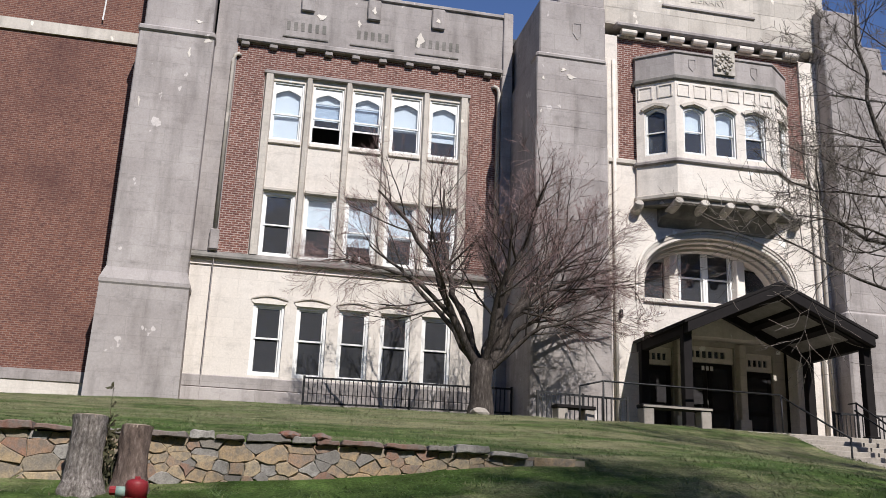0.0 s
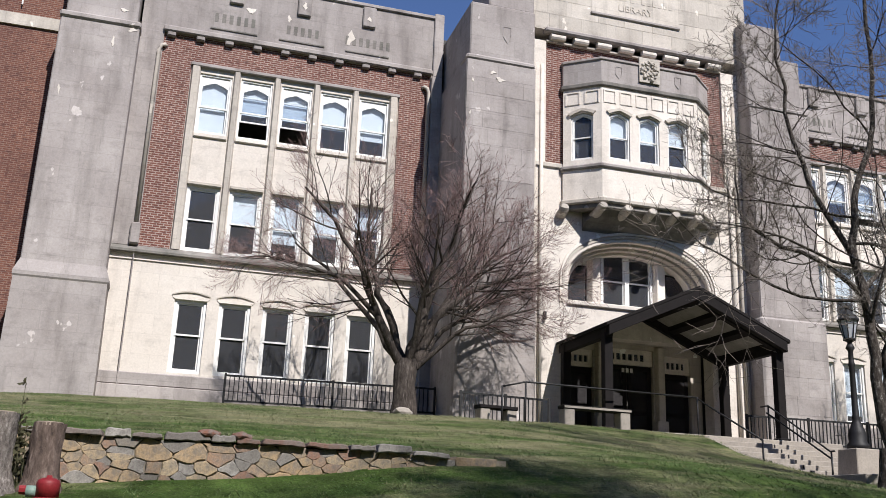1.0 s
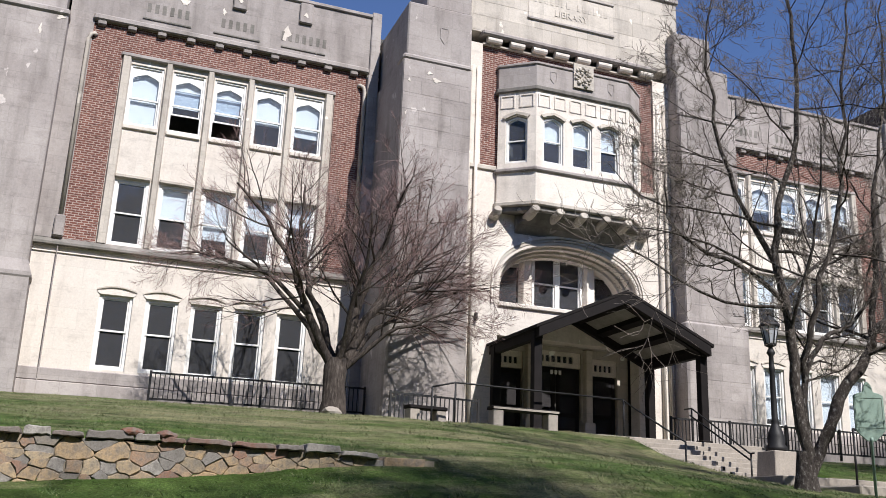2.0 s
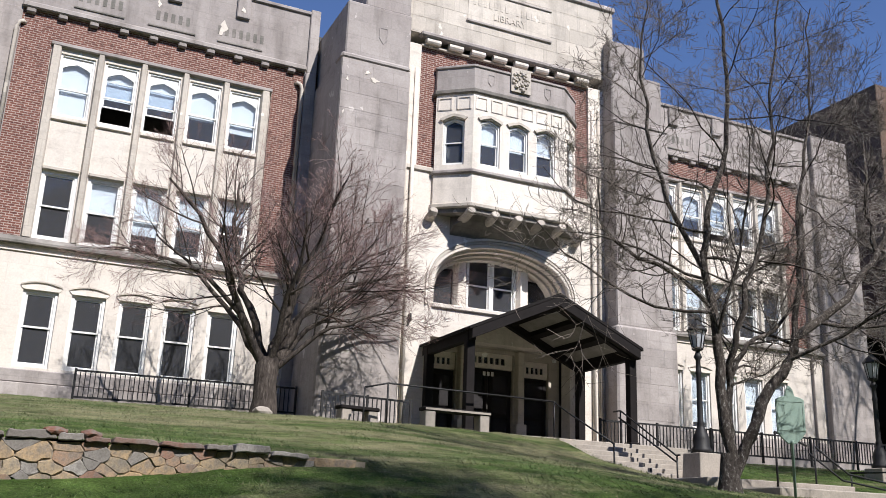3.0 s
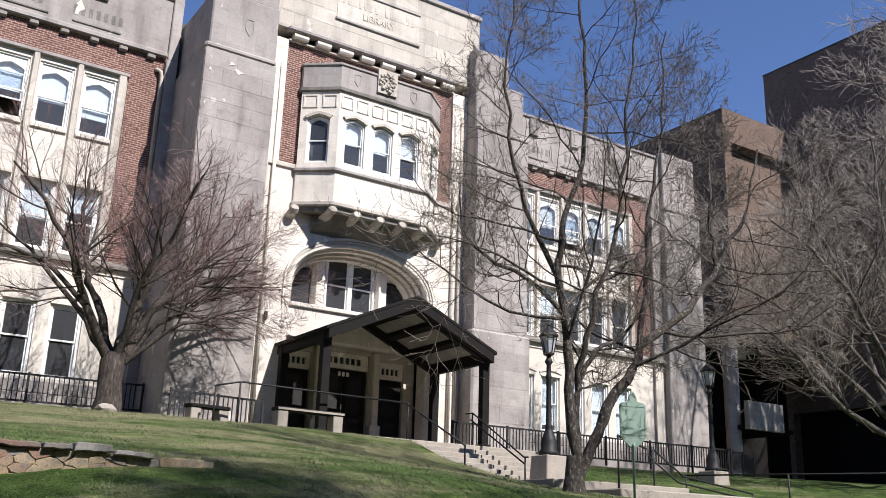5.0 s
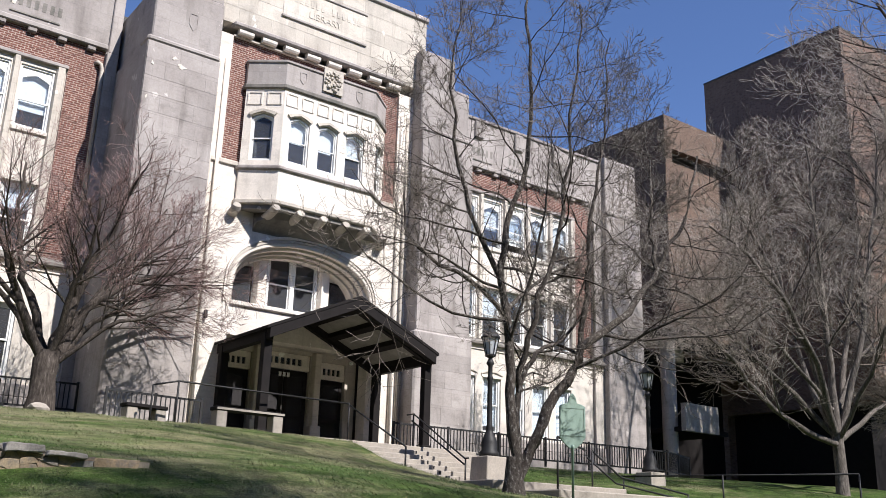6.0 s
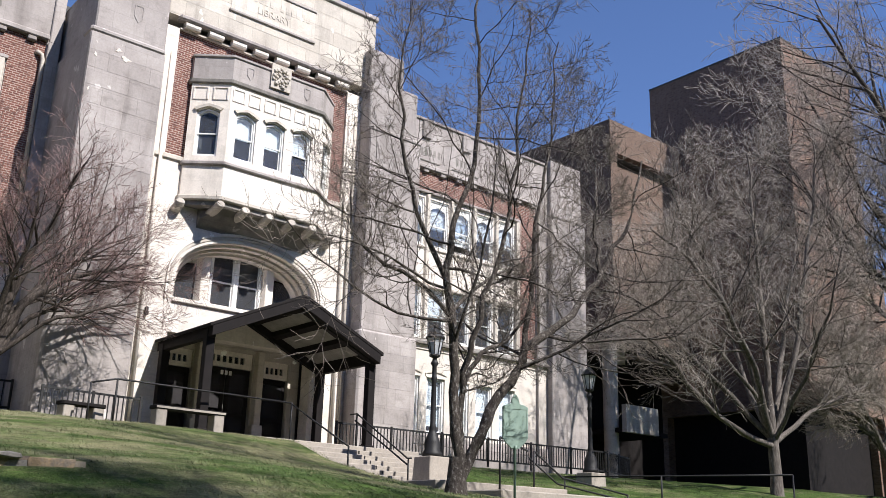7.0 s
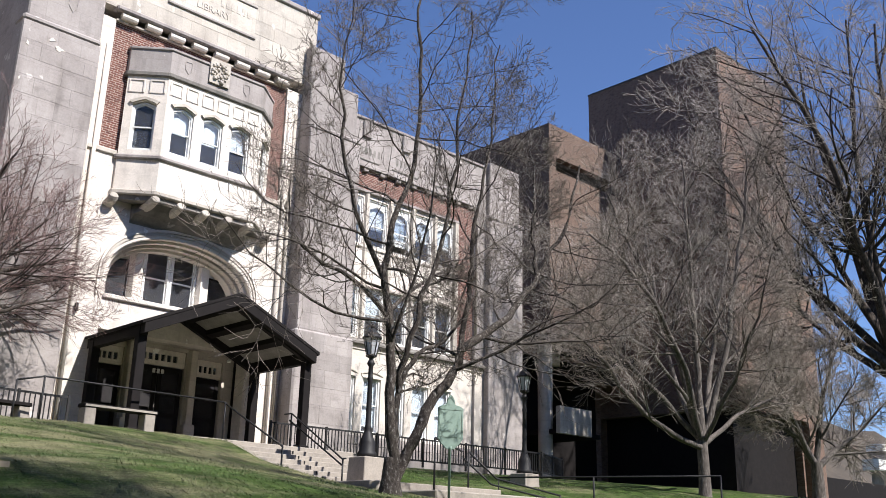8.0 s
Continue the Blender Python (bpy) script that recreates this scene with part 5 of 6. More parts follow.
def grow(rng, limb, twigs, p, d, length, r, level, cfg, given=None):
    """One branch and, along it, its children; the last levels go into the twigs."""
    n = cfg["segs"][level]
    pts, rad = [p.copy()], [r]
    cur, way = p.copy(), d.normalized()
    wob, lift, tip = cfg["wobble"][level], cfg["lift"][level], cfg["tip"][level]
    if given:
        line = [Vector(q) for q in given]
        pts, rad = [], []
        for i in range(len(line) - 1):
            for k in range(3):
                f = k / 3
                pts.append(line[i].lerp(line[i + 1], f) + (Vector((rng.gauss(0, 0.05), rng.gauss(0, 0.05), rng.gauss(0, 0.03))) * min(length, 4) * 0.25 if k else Vector()))
        pts.append(line[-1])
        n = len(pts) - 1
        rad = [r * (1 - (1 - tip) * i / n) for i in range(n + 1)]
    for i in range(0 if given else n):
        way = (way + Vector((rng.gauss(0, wob), rng.gauss(0, wob), rng.gauss(0, wob) + lift))).normalized()
        cur = cur + way * (length / n)
        pts.append(cur.copy())
        rad.append(r * (1 - (1 - tip) * (i + 1) / n))
    last = cfg["levels"] - 1
    (limb if level < cfg["twig_level"] else twigs).branch(pts, rad, cfg["sides"][level])
    if level == last:
        return
    kids = cfg["kids"][level]
    k = kids if isinstance(kids, int) else rng.randint(*kids)
    for j in range(k):
        f = cfg["first"][level] + (1 - cfg["first"][level]) * (j + rng.random() * 0.8) / k
        x = min(f * n, n - 0.001)
        i = int(x)
        at = pts[i].lerp(pts[i + 1], x - i)
        ax = (pts[i + 1] - pts[i]).normalized()
        spin = rng.uniform(0, 2 * math.pi)
        side = ax.orthogonal().normalized()
        side = Matrix.Rotation(spin, 3, ax) @ side
        ang = radians(rng.uniform(*cfg["angle"][level]))
        dd = ax * math.cos(ang) + side * math.sin(ang)
        ln = length * rng.uniform(*cfg["ratio"][level]) * (1.15 - 0.55 * f)
        rr = max(min(rad[i] * cfg["thin"][level], rad[i] * 0.85), cfg["least"])
        grow(rng, limb, twigs, at, dd, ln, rr, level + 1, cfg)


def tree(label, at, seed, trunk_pts, trunk_r, limbs, cfg, bark, twig_mat, group="bare trees"):
    """A leafless tree: trunk through given points, named main limbs (start, direction, length, radius), random growth past them."""
    t = thing("bare_tree", label, "tree", at, group)
    rng = random.Random(seed)
    w = Wood()
    w.branch([Vector(p) for p in trunk_pts], trunk_r, 14)
    o = new("trunk", w.mesh("trunk", bark))
    o.parent = t
    twigs = Wood()
    for limb in limbs:
        lw = Wood()
        if len(limb) == 2:
            pts, r = limb
            ln = sum((Vector(b) - Vector(a)).length for a, b in zip(pts, pts[1:]))
            grow(rng, lw, twigs, Vector(pts[0]), Vector((0, 0, 1)), ln, r, 0, cfg, pts)
        else:
            s, d, ln, r = limb
            grow(rng, lw, twigs, Vector(s), Vector(d), ln, r, 0, cfg)
        o = new("limb", lw.mesh("limb", bark))
        o.parent = t
    o = new("crown", twigs.mesh("crown", twig_mat))
    o.parent = t
    tagged(o, "fine bare twigs", kind="stuff")
    return t


BARK = bark_mat("grey-brown bark", (0.028, 0.023, 0.02), (0.08, 0.066, 0.058), (0.18, 0.157, 0.142))
BARK_SPOT = bark_mat("mottled bark", (0.022, 0.018, 0.016), (0.078, 0.066, 0.058), (0.4, 0.38, 0.36), (8, 8, 4.5))
BARK_PALE = bark_mat("pale grey bark", (0.05, 0.043, 0.038), (0.14, 0.122, 0.11), (0.3, 0.275, 0.255))
TWIG_RED = plain_mat("reddish twigs", (0.19, 0.115, 0.11), (0.33, 0.235, 0.22), 3, 0.9, 0, 0)
TWIG_PALE = plain_mat("sunlit pale twigs", (0.12, 0.1, 0.087), (0.25, 0.217, 0.192), 3, 0.9, 0, 0)
TWIG_GREY = plain_mat("grey twigs", (0.4, 0.35, 0.31), (0.24, 0.206, 0.18), 3, 0.9, 0, 0)

CFG_A = dict(levels=5, twig_level=3, segs=(8, 6, 4, 3, 2), wobble=(0.07, 0.1, 0.11, 0.1, 0.08), lift=(0.04, 0.04, 0.04, 0.04, 0.03), tip=(0.22, 0.3, 0.35, 0.5, 0.6), sides=(8, 6, 4, 3, 3),
             kids=((9, 11), (6, 7), (4, 5), (2, 3)), first=(0.26, 0.12, 0.1, 0.1), angle=((32, 62), (22, 50), (20, 46), (18, 42)), ratio=((0.38, 0.54), (0.5, 0.7), (0.5, 0.75), (0.5, 0.8)), thin=(0.42, 0.5, 0.5, 0.7), least=0.0052)
zA = ground_z(6.8, 27.5)
tree("spreading low leafless tree with a short thick trunk before the fence", (6.8, 27.5, zA), 11,
     [(0, 0, -0.3), (0, 0, 0), (0.02, 0, 0.4), (-0.02, 0, 0.9), (0, 0.02, 1.35), (0.02, 0, 1.65)], [0.52, 0.42, 0.36, 0.33, 0.36, 0.3],
     [([(-0.13, 0, 1.42), (-0.96, -0.3, 2.74), (-1.54, -0.4, 4.1), (-2.5, -0.4, 5.6), (-3.5, -0.5, 6.5)], 0.15), ([(-0.05, 0, 1.5), (-0.59, 0.4, 3.2), (-1.03, 0.8, 4.6), (-1.2, 1.1, 6.1), (-1.1, 1.3, 7.4)], 0.15),
      ([(0.09, 0, 1.5), (0.45, -0.2, 3.0), (0.78, -0.3, 4.4), (1.3, -0.5, 5.8), (1.8, -0.6, 7.3)], 0.16), ([(0.25, 0, 1.4), (0.89, 0.1, 3.0), (1.88, 0.2, 3.9), (3.1, 0.3, 4.5), (4.2, 0.4, 4.9)], 0.16),
      ([(-0.96, -0.3, 2.74), (-2.06, -0.2, 3.8), (-3.1, 0, 4.2), (-4.2, 0.1, 4.4), (-5.0, 0.1, 4.3)], 0.08), ([(0.2, 0.1, 1.5), (0.9, 0.6, 2.9), (1.8, 1.0, 4.4), (2.8, 1.3, 5.8), (3.4, 1.5, 7.0)], 0.13), ([(0.3, 0.05, 1.5), (1.2, 0.3, 2.7), (2.6, 0.5, 3.7), (4.0, 0.6, 4.3), (5.2, 0.6, 4.5)], 0.1), ([(0.5, 0.1, 2.4), (1.6, 0.6, 4.0), (2.9, 0.9, 5.2), (4.2, 1.0, 6.0)], 0.09),
      ([(0.0, -0.15, 1.5), (0.1, -0.9, 2.9), (0.3, -1.7, 4.2), (0.2, -2.3, 5.6)], 0.11), ([(0.3, -0.1, 1.4), (1.3, -0.5, 2.4), (2.6, -0.8, 3.0), (3.8, -1.0, 3.4)], 0.09), ([(-0.1, 0.1, 1.5), (-1.2, 0.9, 3.2), (-2.4, 1.4, 4.6), (-3.4, 1.8, 5.4)], 0.1)],
     CFG_A, BARK, TWIG_RED)

CFG_B = dict(levels=5, twig_level=3, segs=(9, 8, 6, 4, 3), wobble=(0.1, 0.17, 0.2, 0.2, 0.16), lift=(0.02, 0.05, 0.06, 0.06, 0.05), tip=(0.2, 0.25, 0.3, 0.5, 0.6), sides=(8, 6, 4, 3, 3),
             kids=((10, 13), (7, 9), (5, 7), (3, 4)), first=(0.24, 0.12, 0.12, 0.1), angle=((42, 80), (32, 64), (28, 56), (24, 52)), ratio=((0.26, 0.42), (0.4, 0.6), (0.42, 0.66), (0.42, 0.75)), thin=(0.4, 0.5, 0.52, 0.65), least=0.0052)
zB = ground_z(13.1, 15.0)
tree("leafless several-stemmed tree with mottled bark on the lawn", (13.1, 15.0, zB), 23,
     [(0, 0, -0.3), (0, 0, 0), (0.0, 0, 0.3), (0.0, 0.02, 0.75)], [0.36, 0.26, 0.2, 0.14],
     [([(-0.05, 0, 0.3), (-0.09, 0, 1.68), (-0.15, 0, 2.86), (-0.16, 0.1, 3.83), (-0.26, 0.2, 4.82), (-0.07, 0.2, 5.9), (0.43, 0.1, 7.4), (0.47, 0, 9.1), (0.3, 0, 10.9), (0.4, 0, 12.4)], 0.12),
      ([(0.1, 0, 0.35), (0.72, -0.1, 1.52), (1.36, -0.2, 2.45), (1.77, -0.2, 3.27), (2.79, -0.3, 3.96), (3.68, -0.3, 4.81), (4.42, -0.2, 5.53), (5.3, -0.2, 6.66), (5.9, -0.1, 7.6), (6.5, 0, 9.2)], 0.135),
      ([(0.02, 0.02, 0.9), (0.07, 0.02, 1.7), (0.27, 0.05, 2.43), (0.69, 0.1, 3.02), (1.68, 0.3, 3.48), (2.4, 0.4, 4.2), (2.9, 0.5, 5.3)], 0.085),
      ([(1.77, -0.2, 3.27), (2.11, -0.1, 4.51), (2.27, 0, 5.5), (2.54, 0.1, 6.84), (2.88, 0.1, 8.28), (3.1, 0.1, 9.9), (3.2, 0, 11.6)], 0.075),
      ([(-0.16, 0.1, 3.7), (-1.02, 0.3, 4.4), (-2.0, 0.5, 4.8), (-2.55, 0.6, 5.3), (-2.5, 0.7, 6.4)], 0.06), ([(-0.2, 0.1, 3.82), (0.59, 0.2, 4.48), (1.45, 0.3, 5.05), (2.5, 0.4, 5.6)], 0.06),
      ([(0.15, 0, 2.1), (0.1, -0.3, 3.2), (0.5, -0.5, 4.6), (0.9, -0.6, 6.2), (1.1, -0.6, 8.0), (1.4, -0.6, 9.8), (1.5, -0.6, 11.6)], 0.075), ([(-0.22, 0.2, 4.5), (-1.0, 0.4, 6.0), (-1.4, 0.5, 7.6), (-1.5, 0.5, 9.4), (-1.3, 0.5, 11.2)], 0.065), ([(4.42, -0.2, 5.53), (4.5, 0.1, 6.6), (4.9, 0.3, 8.2), (5.0, 0.4, 9.8)], 0.06)],
     CFG_B, BARK_SPOT, TWIG_PALE)

CFG_C = dict(levels=5, twig_level=3, segs=(8, 6, 4, 3, 2), wobble=(0.07, 0.09, 0.09, 0.07, 0.06), lift=(0.04, 0.03, 0.03, 0.03, 0.03), tip=(0.2, 0.28, 0.35, 0.5, 0.6), sides=(8, 5, 4, 3, 3),
             kids=((11, 13), (8, 10), (6, 7), (3, 5)), first=(0.15, 0.12, 0.1, 0.1), angle=((30, 60), (26, 54), (24, 50), (20, 46)), ratio=((0.42, 0.6), (0.45, 0.62), (0.45, 0.7), (0.45, 0.8)), thin=(0.5, 0.5, 0.5, 0.7), least=0.011)
CFG_BROAD = dict(CFG_C, kids=((11, 13), (7, 9), (5, 6), (2, 4)), first=(0.3, 0.12, 0.1, 0.1), ratio=((0.26, 0.42), (0.45, 0.65), (0.45, 0.7), (0.45, 0.8)), thin=(0.42, 0.5, 0.5, 0.7), least=0.008, wobble=(0.08, 0.13, 0.15, 0.14, 0.1))
zC = ground_z(35, 20.8)
tree("broad dense leafless tree with pale grey twigs by the dark building", (35, 20.8, zC), 37,
     [(0, 0, -0.3), (0, 0, 0), (0.02, 0, 0.8), (-0.02, 0, 1.7), (0, 0.02, 2.4)], [0.4, 0.27, 0.23, 0.22, 0.21],
     [([(-0.05, 0, 1.9), (-1.9, 0.2, 2.3), (-3.6, 0.3, 2.9), (-5.6, 0.4, 4.4), (-7.6, 0.5, 5.4), (-9.0, 0.5, 5.6)], 0.14), ([(-0.05, 0, 2.2), (-1.6, -0.4, 4.8), (-3.8, -0.7, 6.8), (-6.4, -0.9, 8.2), (-8.8, -1.0, 8.8)], 0.15),
      ([(0, 0, 2.3), (0.15, 0.1, 5.1), (0.1, 0.2, 8.4), (0.0, 0.2, 11.6), (-0.1, 0.2, 14.6)], 0.17), ([(0.05, 0, 2.3), (1.6, 0.5, 4.8), (3.0, 0.8, 7.6), (4.6, 1.0, 10.6), (5.8, 1.1, 13.0)], 0.16),
      ([(0, 0, 2.2), (-0.8, 0.4, 5.4), (-2.1, 0.8, 8.2), (-3.4, 1.1, 10.4), (-4.4, 1.2, 12.0)], 0.15), ([(0.05, 0, 2.2), (1.0, -0.6, 5.4), (1.9, -1.0, 9.4), (2.7, -1.3, 13.4), (3.0, -1.3, 15.6)], 0.15),
      ([(0.05, 0, 2.0), (1.8, -0.4, 3.2), (3.6, -0.7, 4.0), (5.8, -0.9, 4.8), (7.2, -0.9, 5.4)], 0.12), ([(0, 0.05, 2.2), (-1.6, 1.6, 4.6), (-3.6, 3.0, 7.0), (-6.0, 4.0, 8.8), (-7.4, 4.4, 9.8)], 0.13),
      ([(0, -0.05, 2.1), (-0.6, -2.0, 4.4), (-1.4, -3.6, 6.6), (-2.0, -4.6, 8.8)], 0.1), ([(0, 0.05, 2.2), (1.4, 2.0, 5.0), (2.6, 3.6, 9.0), (3.4, 4.6, 13.0), (3.8, 5.0, 15.5)], 0.13),
      ([(-0.4, -0.1, 3.2), (-2.6, 0.6, 5.6), (-5.0, 1.2, 6.4), (-7.6, 1.4, 6.9)], 0.09), ([(0.1, 0.1, 3.0), (2.6, 0.4, 5.6), (5.0, 0.2, 7.2), (6.8, 0.0, 8.6)], 0.1)],
     CFG_BROAD, BARK_PALE, TWIG_GREY)
zD = ground_z(43.5, 20)
tree("small leafless tree with forked pale trunk", (43.5, 20, zD), 41,
     [(0, 0, -0.3), (0, 0, 0), (0.02, 0, 0.8), (0.0, 0, 1.8)], [0.45, 0.32, 0.28, 0.26],
     [((0, 0, 1.6), (-0.6, 0.2, 0.8), 6.0, 0.16), ((0, 0, 1.7), (0.2, -0.1, 1.0), 6.4, 0.15), ((0.05, 0, 1.5), (0.75, -0.2, 0.6), 6.2, 0.16), ((0, 0.05, 1.7), (-0.1, 0.4, 0.9), 6.0, 0.14)],
     CFG_C, BARK_PALE, TWIG_GREY)
CFG_E = dict(CFG_C, kids=((10, 12), (7, 9), (5, 6), (2, 3)), first=(0.22, 0.12, 0.1, 0.1), ratio=((0.32, 0.5), (0.42, 0.6), (0.45, 0.7), (0.45, 0.8)), wobble=(0.1, 0.15, 0.17, 0.16, 0.12), least=0.01)
zE = ground_z(49, 17.6)
tree_e = tree("large leafless tree whose long limbs reach over the lawn", (49, 17.6, zE), 53,
     [(0, 0, -0.3), (0, 0, 0), (0.05, 0, 1.5), (0.0, 0.1, 3.5), (-0.1, 0.1, 5.0)], [0.8, 0.6, 0.5, 0.45, 0.4],
     [((0, 0, 4.6), (-0.3, 0.7, 0.85), 9.0, 0.2), ((-0.1, 0.1, 4.8), (-0.2, 0.35, 1.0), 13.0, 0.22), ((0, 0, 4.9), (0.0, 0.05, 1.0), 14.5, 0.22), ((0, 0, 4.2), (0.5, -0.4, 0.8), 10.0, 0.2),
      ((0, 0, 4.4), (-0.3, 0.85, 0.6), 6.5, 0.16), ((0, 0, 4.8), (0.2, -0.3, 1.0), 12.0, 0.2), ((-0.05, 0.1, 4.9), (-0.3, 0.2, 1.0), 13.5, 0.2), ((0, 0, 4.9), (-0.1, 0.45, 1.0), 12.5, 0.19), ((0, 0, 4.8), (0.25, 0.3, 1.0), 12.5, 0.18), ((0, 0, 4.9), (-0.25, 0.6, 1.15), 12.0, 0.17), ((-0.05, 0.1, 4.9), (-0.1, 0.2, 1.1), 14.0, 0.18)],
     CFG_E, BARK, TWIG_GREY)

tree_e.scale = (1.4, 1.4, 1.4)


# ---- dry-stone retaining wall ----
def clip(poly, nx, nz, c):
    out = []
    for i in range(len(poly)):
        a, b = poly[i], poly[(i + 1) % len(poly)]
        da, db = nx * a[0] + nz * a[1] - c, nx * b[0] + nz * b[1] - c
        if da <= 0:
            out.append(a)
        if da * db < 0:
            f = da / (da - db)
            out.append((a[0] + f * (b[0] - a[0]), a[1] + f * (b[1] - a[1])))
    return out


def stone_colour(name, c1, c2, c3):
    m, nt, b = mat(name, 0.92)
    oi = nt.nodes.new("ShaderNodeObjectInfo")
    base = ramp(nt, oi.outputs["Random"], [(0.0, c1), (0.45, c2), (0.62, c3), (0.72, tuple(c * 0.8 for c in c2)), (0.82, (0.2, 0.182, 0.165)), (1.0, (0.34, 0.318, 0.29))])
    v = coords(nt)
    n1, n2 = noise_tex(nt, v, 7, 6, 0.7), noise_tex(nt, v, 45, 3)
    col = mixc(nt, ramp(nt, n1, [(0.42, (0, 0, 0)), (0.62, (0.75,) * 3)]), base, (0.17, 0.155, 0.14))
    col = mixc(nt, 1.0, col, ramp(nt, n2, [(0.3, (0.75,) * 3), (0.7, (1.15,) * 3)]), "MULTIPLY")
    nt.links.new(col, b.inputs["Base Color"])
    bump(nt, b, n1, 0.6, 0.02)
    return m


FIELD = stone_colour("field stone", (0.36, 0.25, 0.145), (0.42, 0.33, 0.215), (0.27, 0.15, 0.105))
CAPS = stone_colour("cap stone", (0.17, 0.075, 0.05), (0.19, 0.17, 0.155), (0.19, 0.085, 0.055))
MORTAR = plain_mat("lime mortar", (0.3, 0.26, 0.2), (0.17, 0.145, 0.115), 8, 0.95, 0, 0.4)


def build_wall():
    rng = random.Random(5)
    wall = thing("retaining_wall", "low mortared field-stone retaining wall with flat cap stones", "stone wall", (0, WALL_Y, 1.9), kind="structure")
    seeds = []
    for _ in range(5000):
        x = rng.uniform(-7.0, 4.1)
        zb = ground_z(x, WALL_Y - 0.1) - 0.12
        z = rng.uniform(zb, TOP_Z)
        gap = rng.choice((0.07, 0.09, 0.13, 0.19, 0.25))
        if all(((x - q[0]) * 0.65) ** 2 + ((z - q[1]) * 1.2) ** 2 > max(gap, q[2]) ** 2 for q in seeds):
            seeds.append((x, z, gap))
    bm = bmesh.new()
    for i in range(24):
        x0, x1 = -7.2 + 11.6 * i / 24, -7.2 + 11.6 * (i + 1) / 24
        box(bm, x0, x1 + 0.001, -0.07, 0.2, ground_z(x0, WALL_Y - 0.1) - 2.3, TOP_Z - 1.92)
    part("mortar", bm, MORTAR, wall)
    for i, s in enumerate(seeds):
        poly = [(s[0] - 0.4, s[1] - 0.4), (s[0] + 0.4, s[1] - 0.4), (s[0] + 0.4, s[1] + 0.4), (s[0] - 0.4, s[1] + 0.4)]
        poly = clip(poly, 0, 1, TOP_Z - 0.005)
        for j, q in enumerate(seeds):
            if j != i and abs(q[0] - s[0]) < 0.9:
                dx, dz = q[0] - s[0], q[1] - s[1]
                poly = clip(poly, dx * 0.55, dz * 1.35, dx * 0.55 * (s[0] + q[0]) / 2 + dz * 1.35 * (s[1] + q[1]) / 2)
        if len(poly) < 3:
            continue
        fine = []
        for k in range(len(poly)):
            a, b = poly[k], poly[(k + 1) % len(poly)]
            fine.append((a[0] + rng.uniform(-0.01, 0.01), a[1] + rng.uniform(-0.01, 0.01)))
            if math.dist(a, b) > 0.1:
                fine.append(((a[0] + b[0]) / 2 + rng.uniform(-0.018, 0.018), (a[1] + b[1]) / 2 + rng.uniform(-0.018, 0.018)))
        poly = fine
        cx, cz = sum(p[0] for p in poly) / len(poly), sum(p[1] for p in poly) / len(poly)
        bm = bmesh.new()
        y0 = -0.082 - rng.uniform(0, 0.03)
        def loop(k, y, tilt=0.0):
            return [bm.verts.new(((p[0] - cx) * k, y + tilt * (p[0] - cx), (p[1] - cz) * k)) for p in poly]
        tl = rng.uniform(-0.12, 0.12)
        a, b, c = loop(0.985, -0.06), loop(0.97, y0 + 0.007, tl * 0.5), loop(0.9, y0, tl * 0.5)
        for p, q in ((a, b), (b, c)):
            for k in range(len(poly)):
                bm.faces.new((p[k], p[(k + 1) % len(poly)], q[(k + 1) % len(poly)], q[k]))
        bm.faces.new(c)
        o = part("stone", bm, FIELD, wall)
        o.location = (cx, 0, cz - 1.9)
    x = -7.1
    while x < 3.6:
        w = rng.uniform(0.28, 0.62)
        th = rng.uniform(0.05, 0.1)
        bm = bmesh.new()
        n = 7
        bot, top = [], []
        for k in range(n):
            f = -0.5 + k / (n - 1)
            bot.append((f * w * 0.985, rng.uniform(-0.015, 0.006)))
            top.append((f * w * (0.97 if 0 < k < n - 1 else 0.9), th + rng.uniform(-0.012, 0.01)))
        prism(bm, bot + top[::-1], -0.13 - rng.uniform(0, 0.06), 0.25)
        o = part("cap_stone", bm, CAPS, wall, bevel=0.012)
        end = max(0.0, x + w - 3.3)
        o.location = (x + w / 2, 0, TOP_Z + 0.005 - 1.9 - 0.12 * end)
        o.rotation_euler = (0, radians(rng.uniform(-2, 2) + 9 * min(end, 1)), radians(rng.uniform(-3, 3)))
        x += w + 0.004
    for dx, dz, w in ((0.55, 0.1, 0.3), (0.95, 0.09, 0.26)):
        bm = bmesh.new()
        bmesh.ops.create_icosphere(bm, subdivisions=2, radius=0.5)
        for v in bm.verts:
            v.co = Vector((v.co.x * w, v.co.y * 0.3, v.co.z * 0.12)) * (1 + 0.3 * noise.noise(v.co * 3 + Vector((dx, 0, 0))))
        o = part("loose_stone", bm, CAPS, wall)
        o.location = (dx, -0.02, TOP_Z + dz - 1.9 + 0.0)


build_wall()
bm = bmesh.new()
bmesh.ops.create_icosphere(bm, subdivisions=2, radius=0.5)
for v in bm.verts:
    v.co = Vector((v.co.x * 0.6, v.co.y * 0.4, max(v.co.z, -0.25) * 0.3)) * (1 + 0.25 * noise.noise(v.co * 2.5))
rock = new("stone_block", mesh_of("stone_block", bm, CONC))
rock.location = (6.65, 26.9, ground_z(6.65, 26.9) + 0.06)
tagged(rock, "pale grey stone lying at the foot of a tree", "stone")


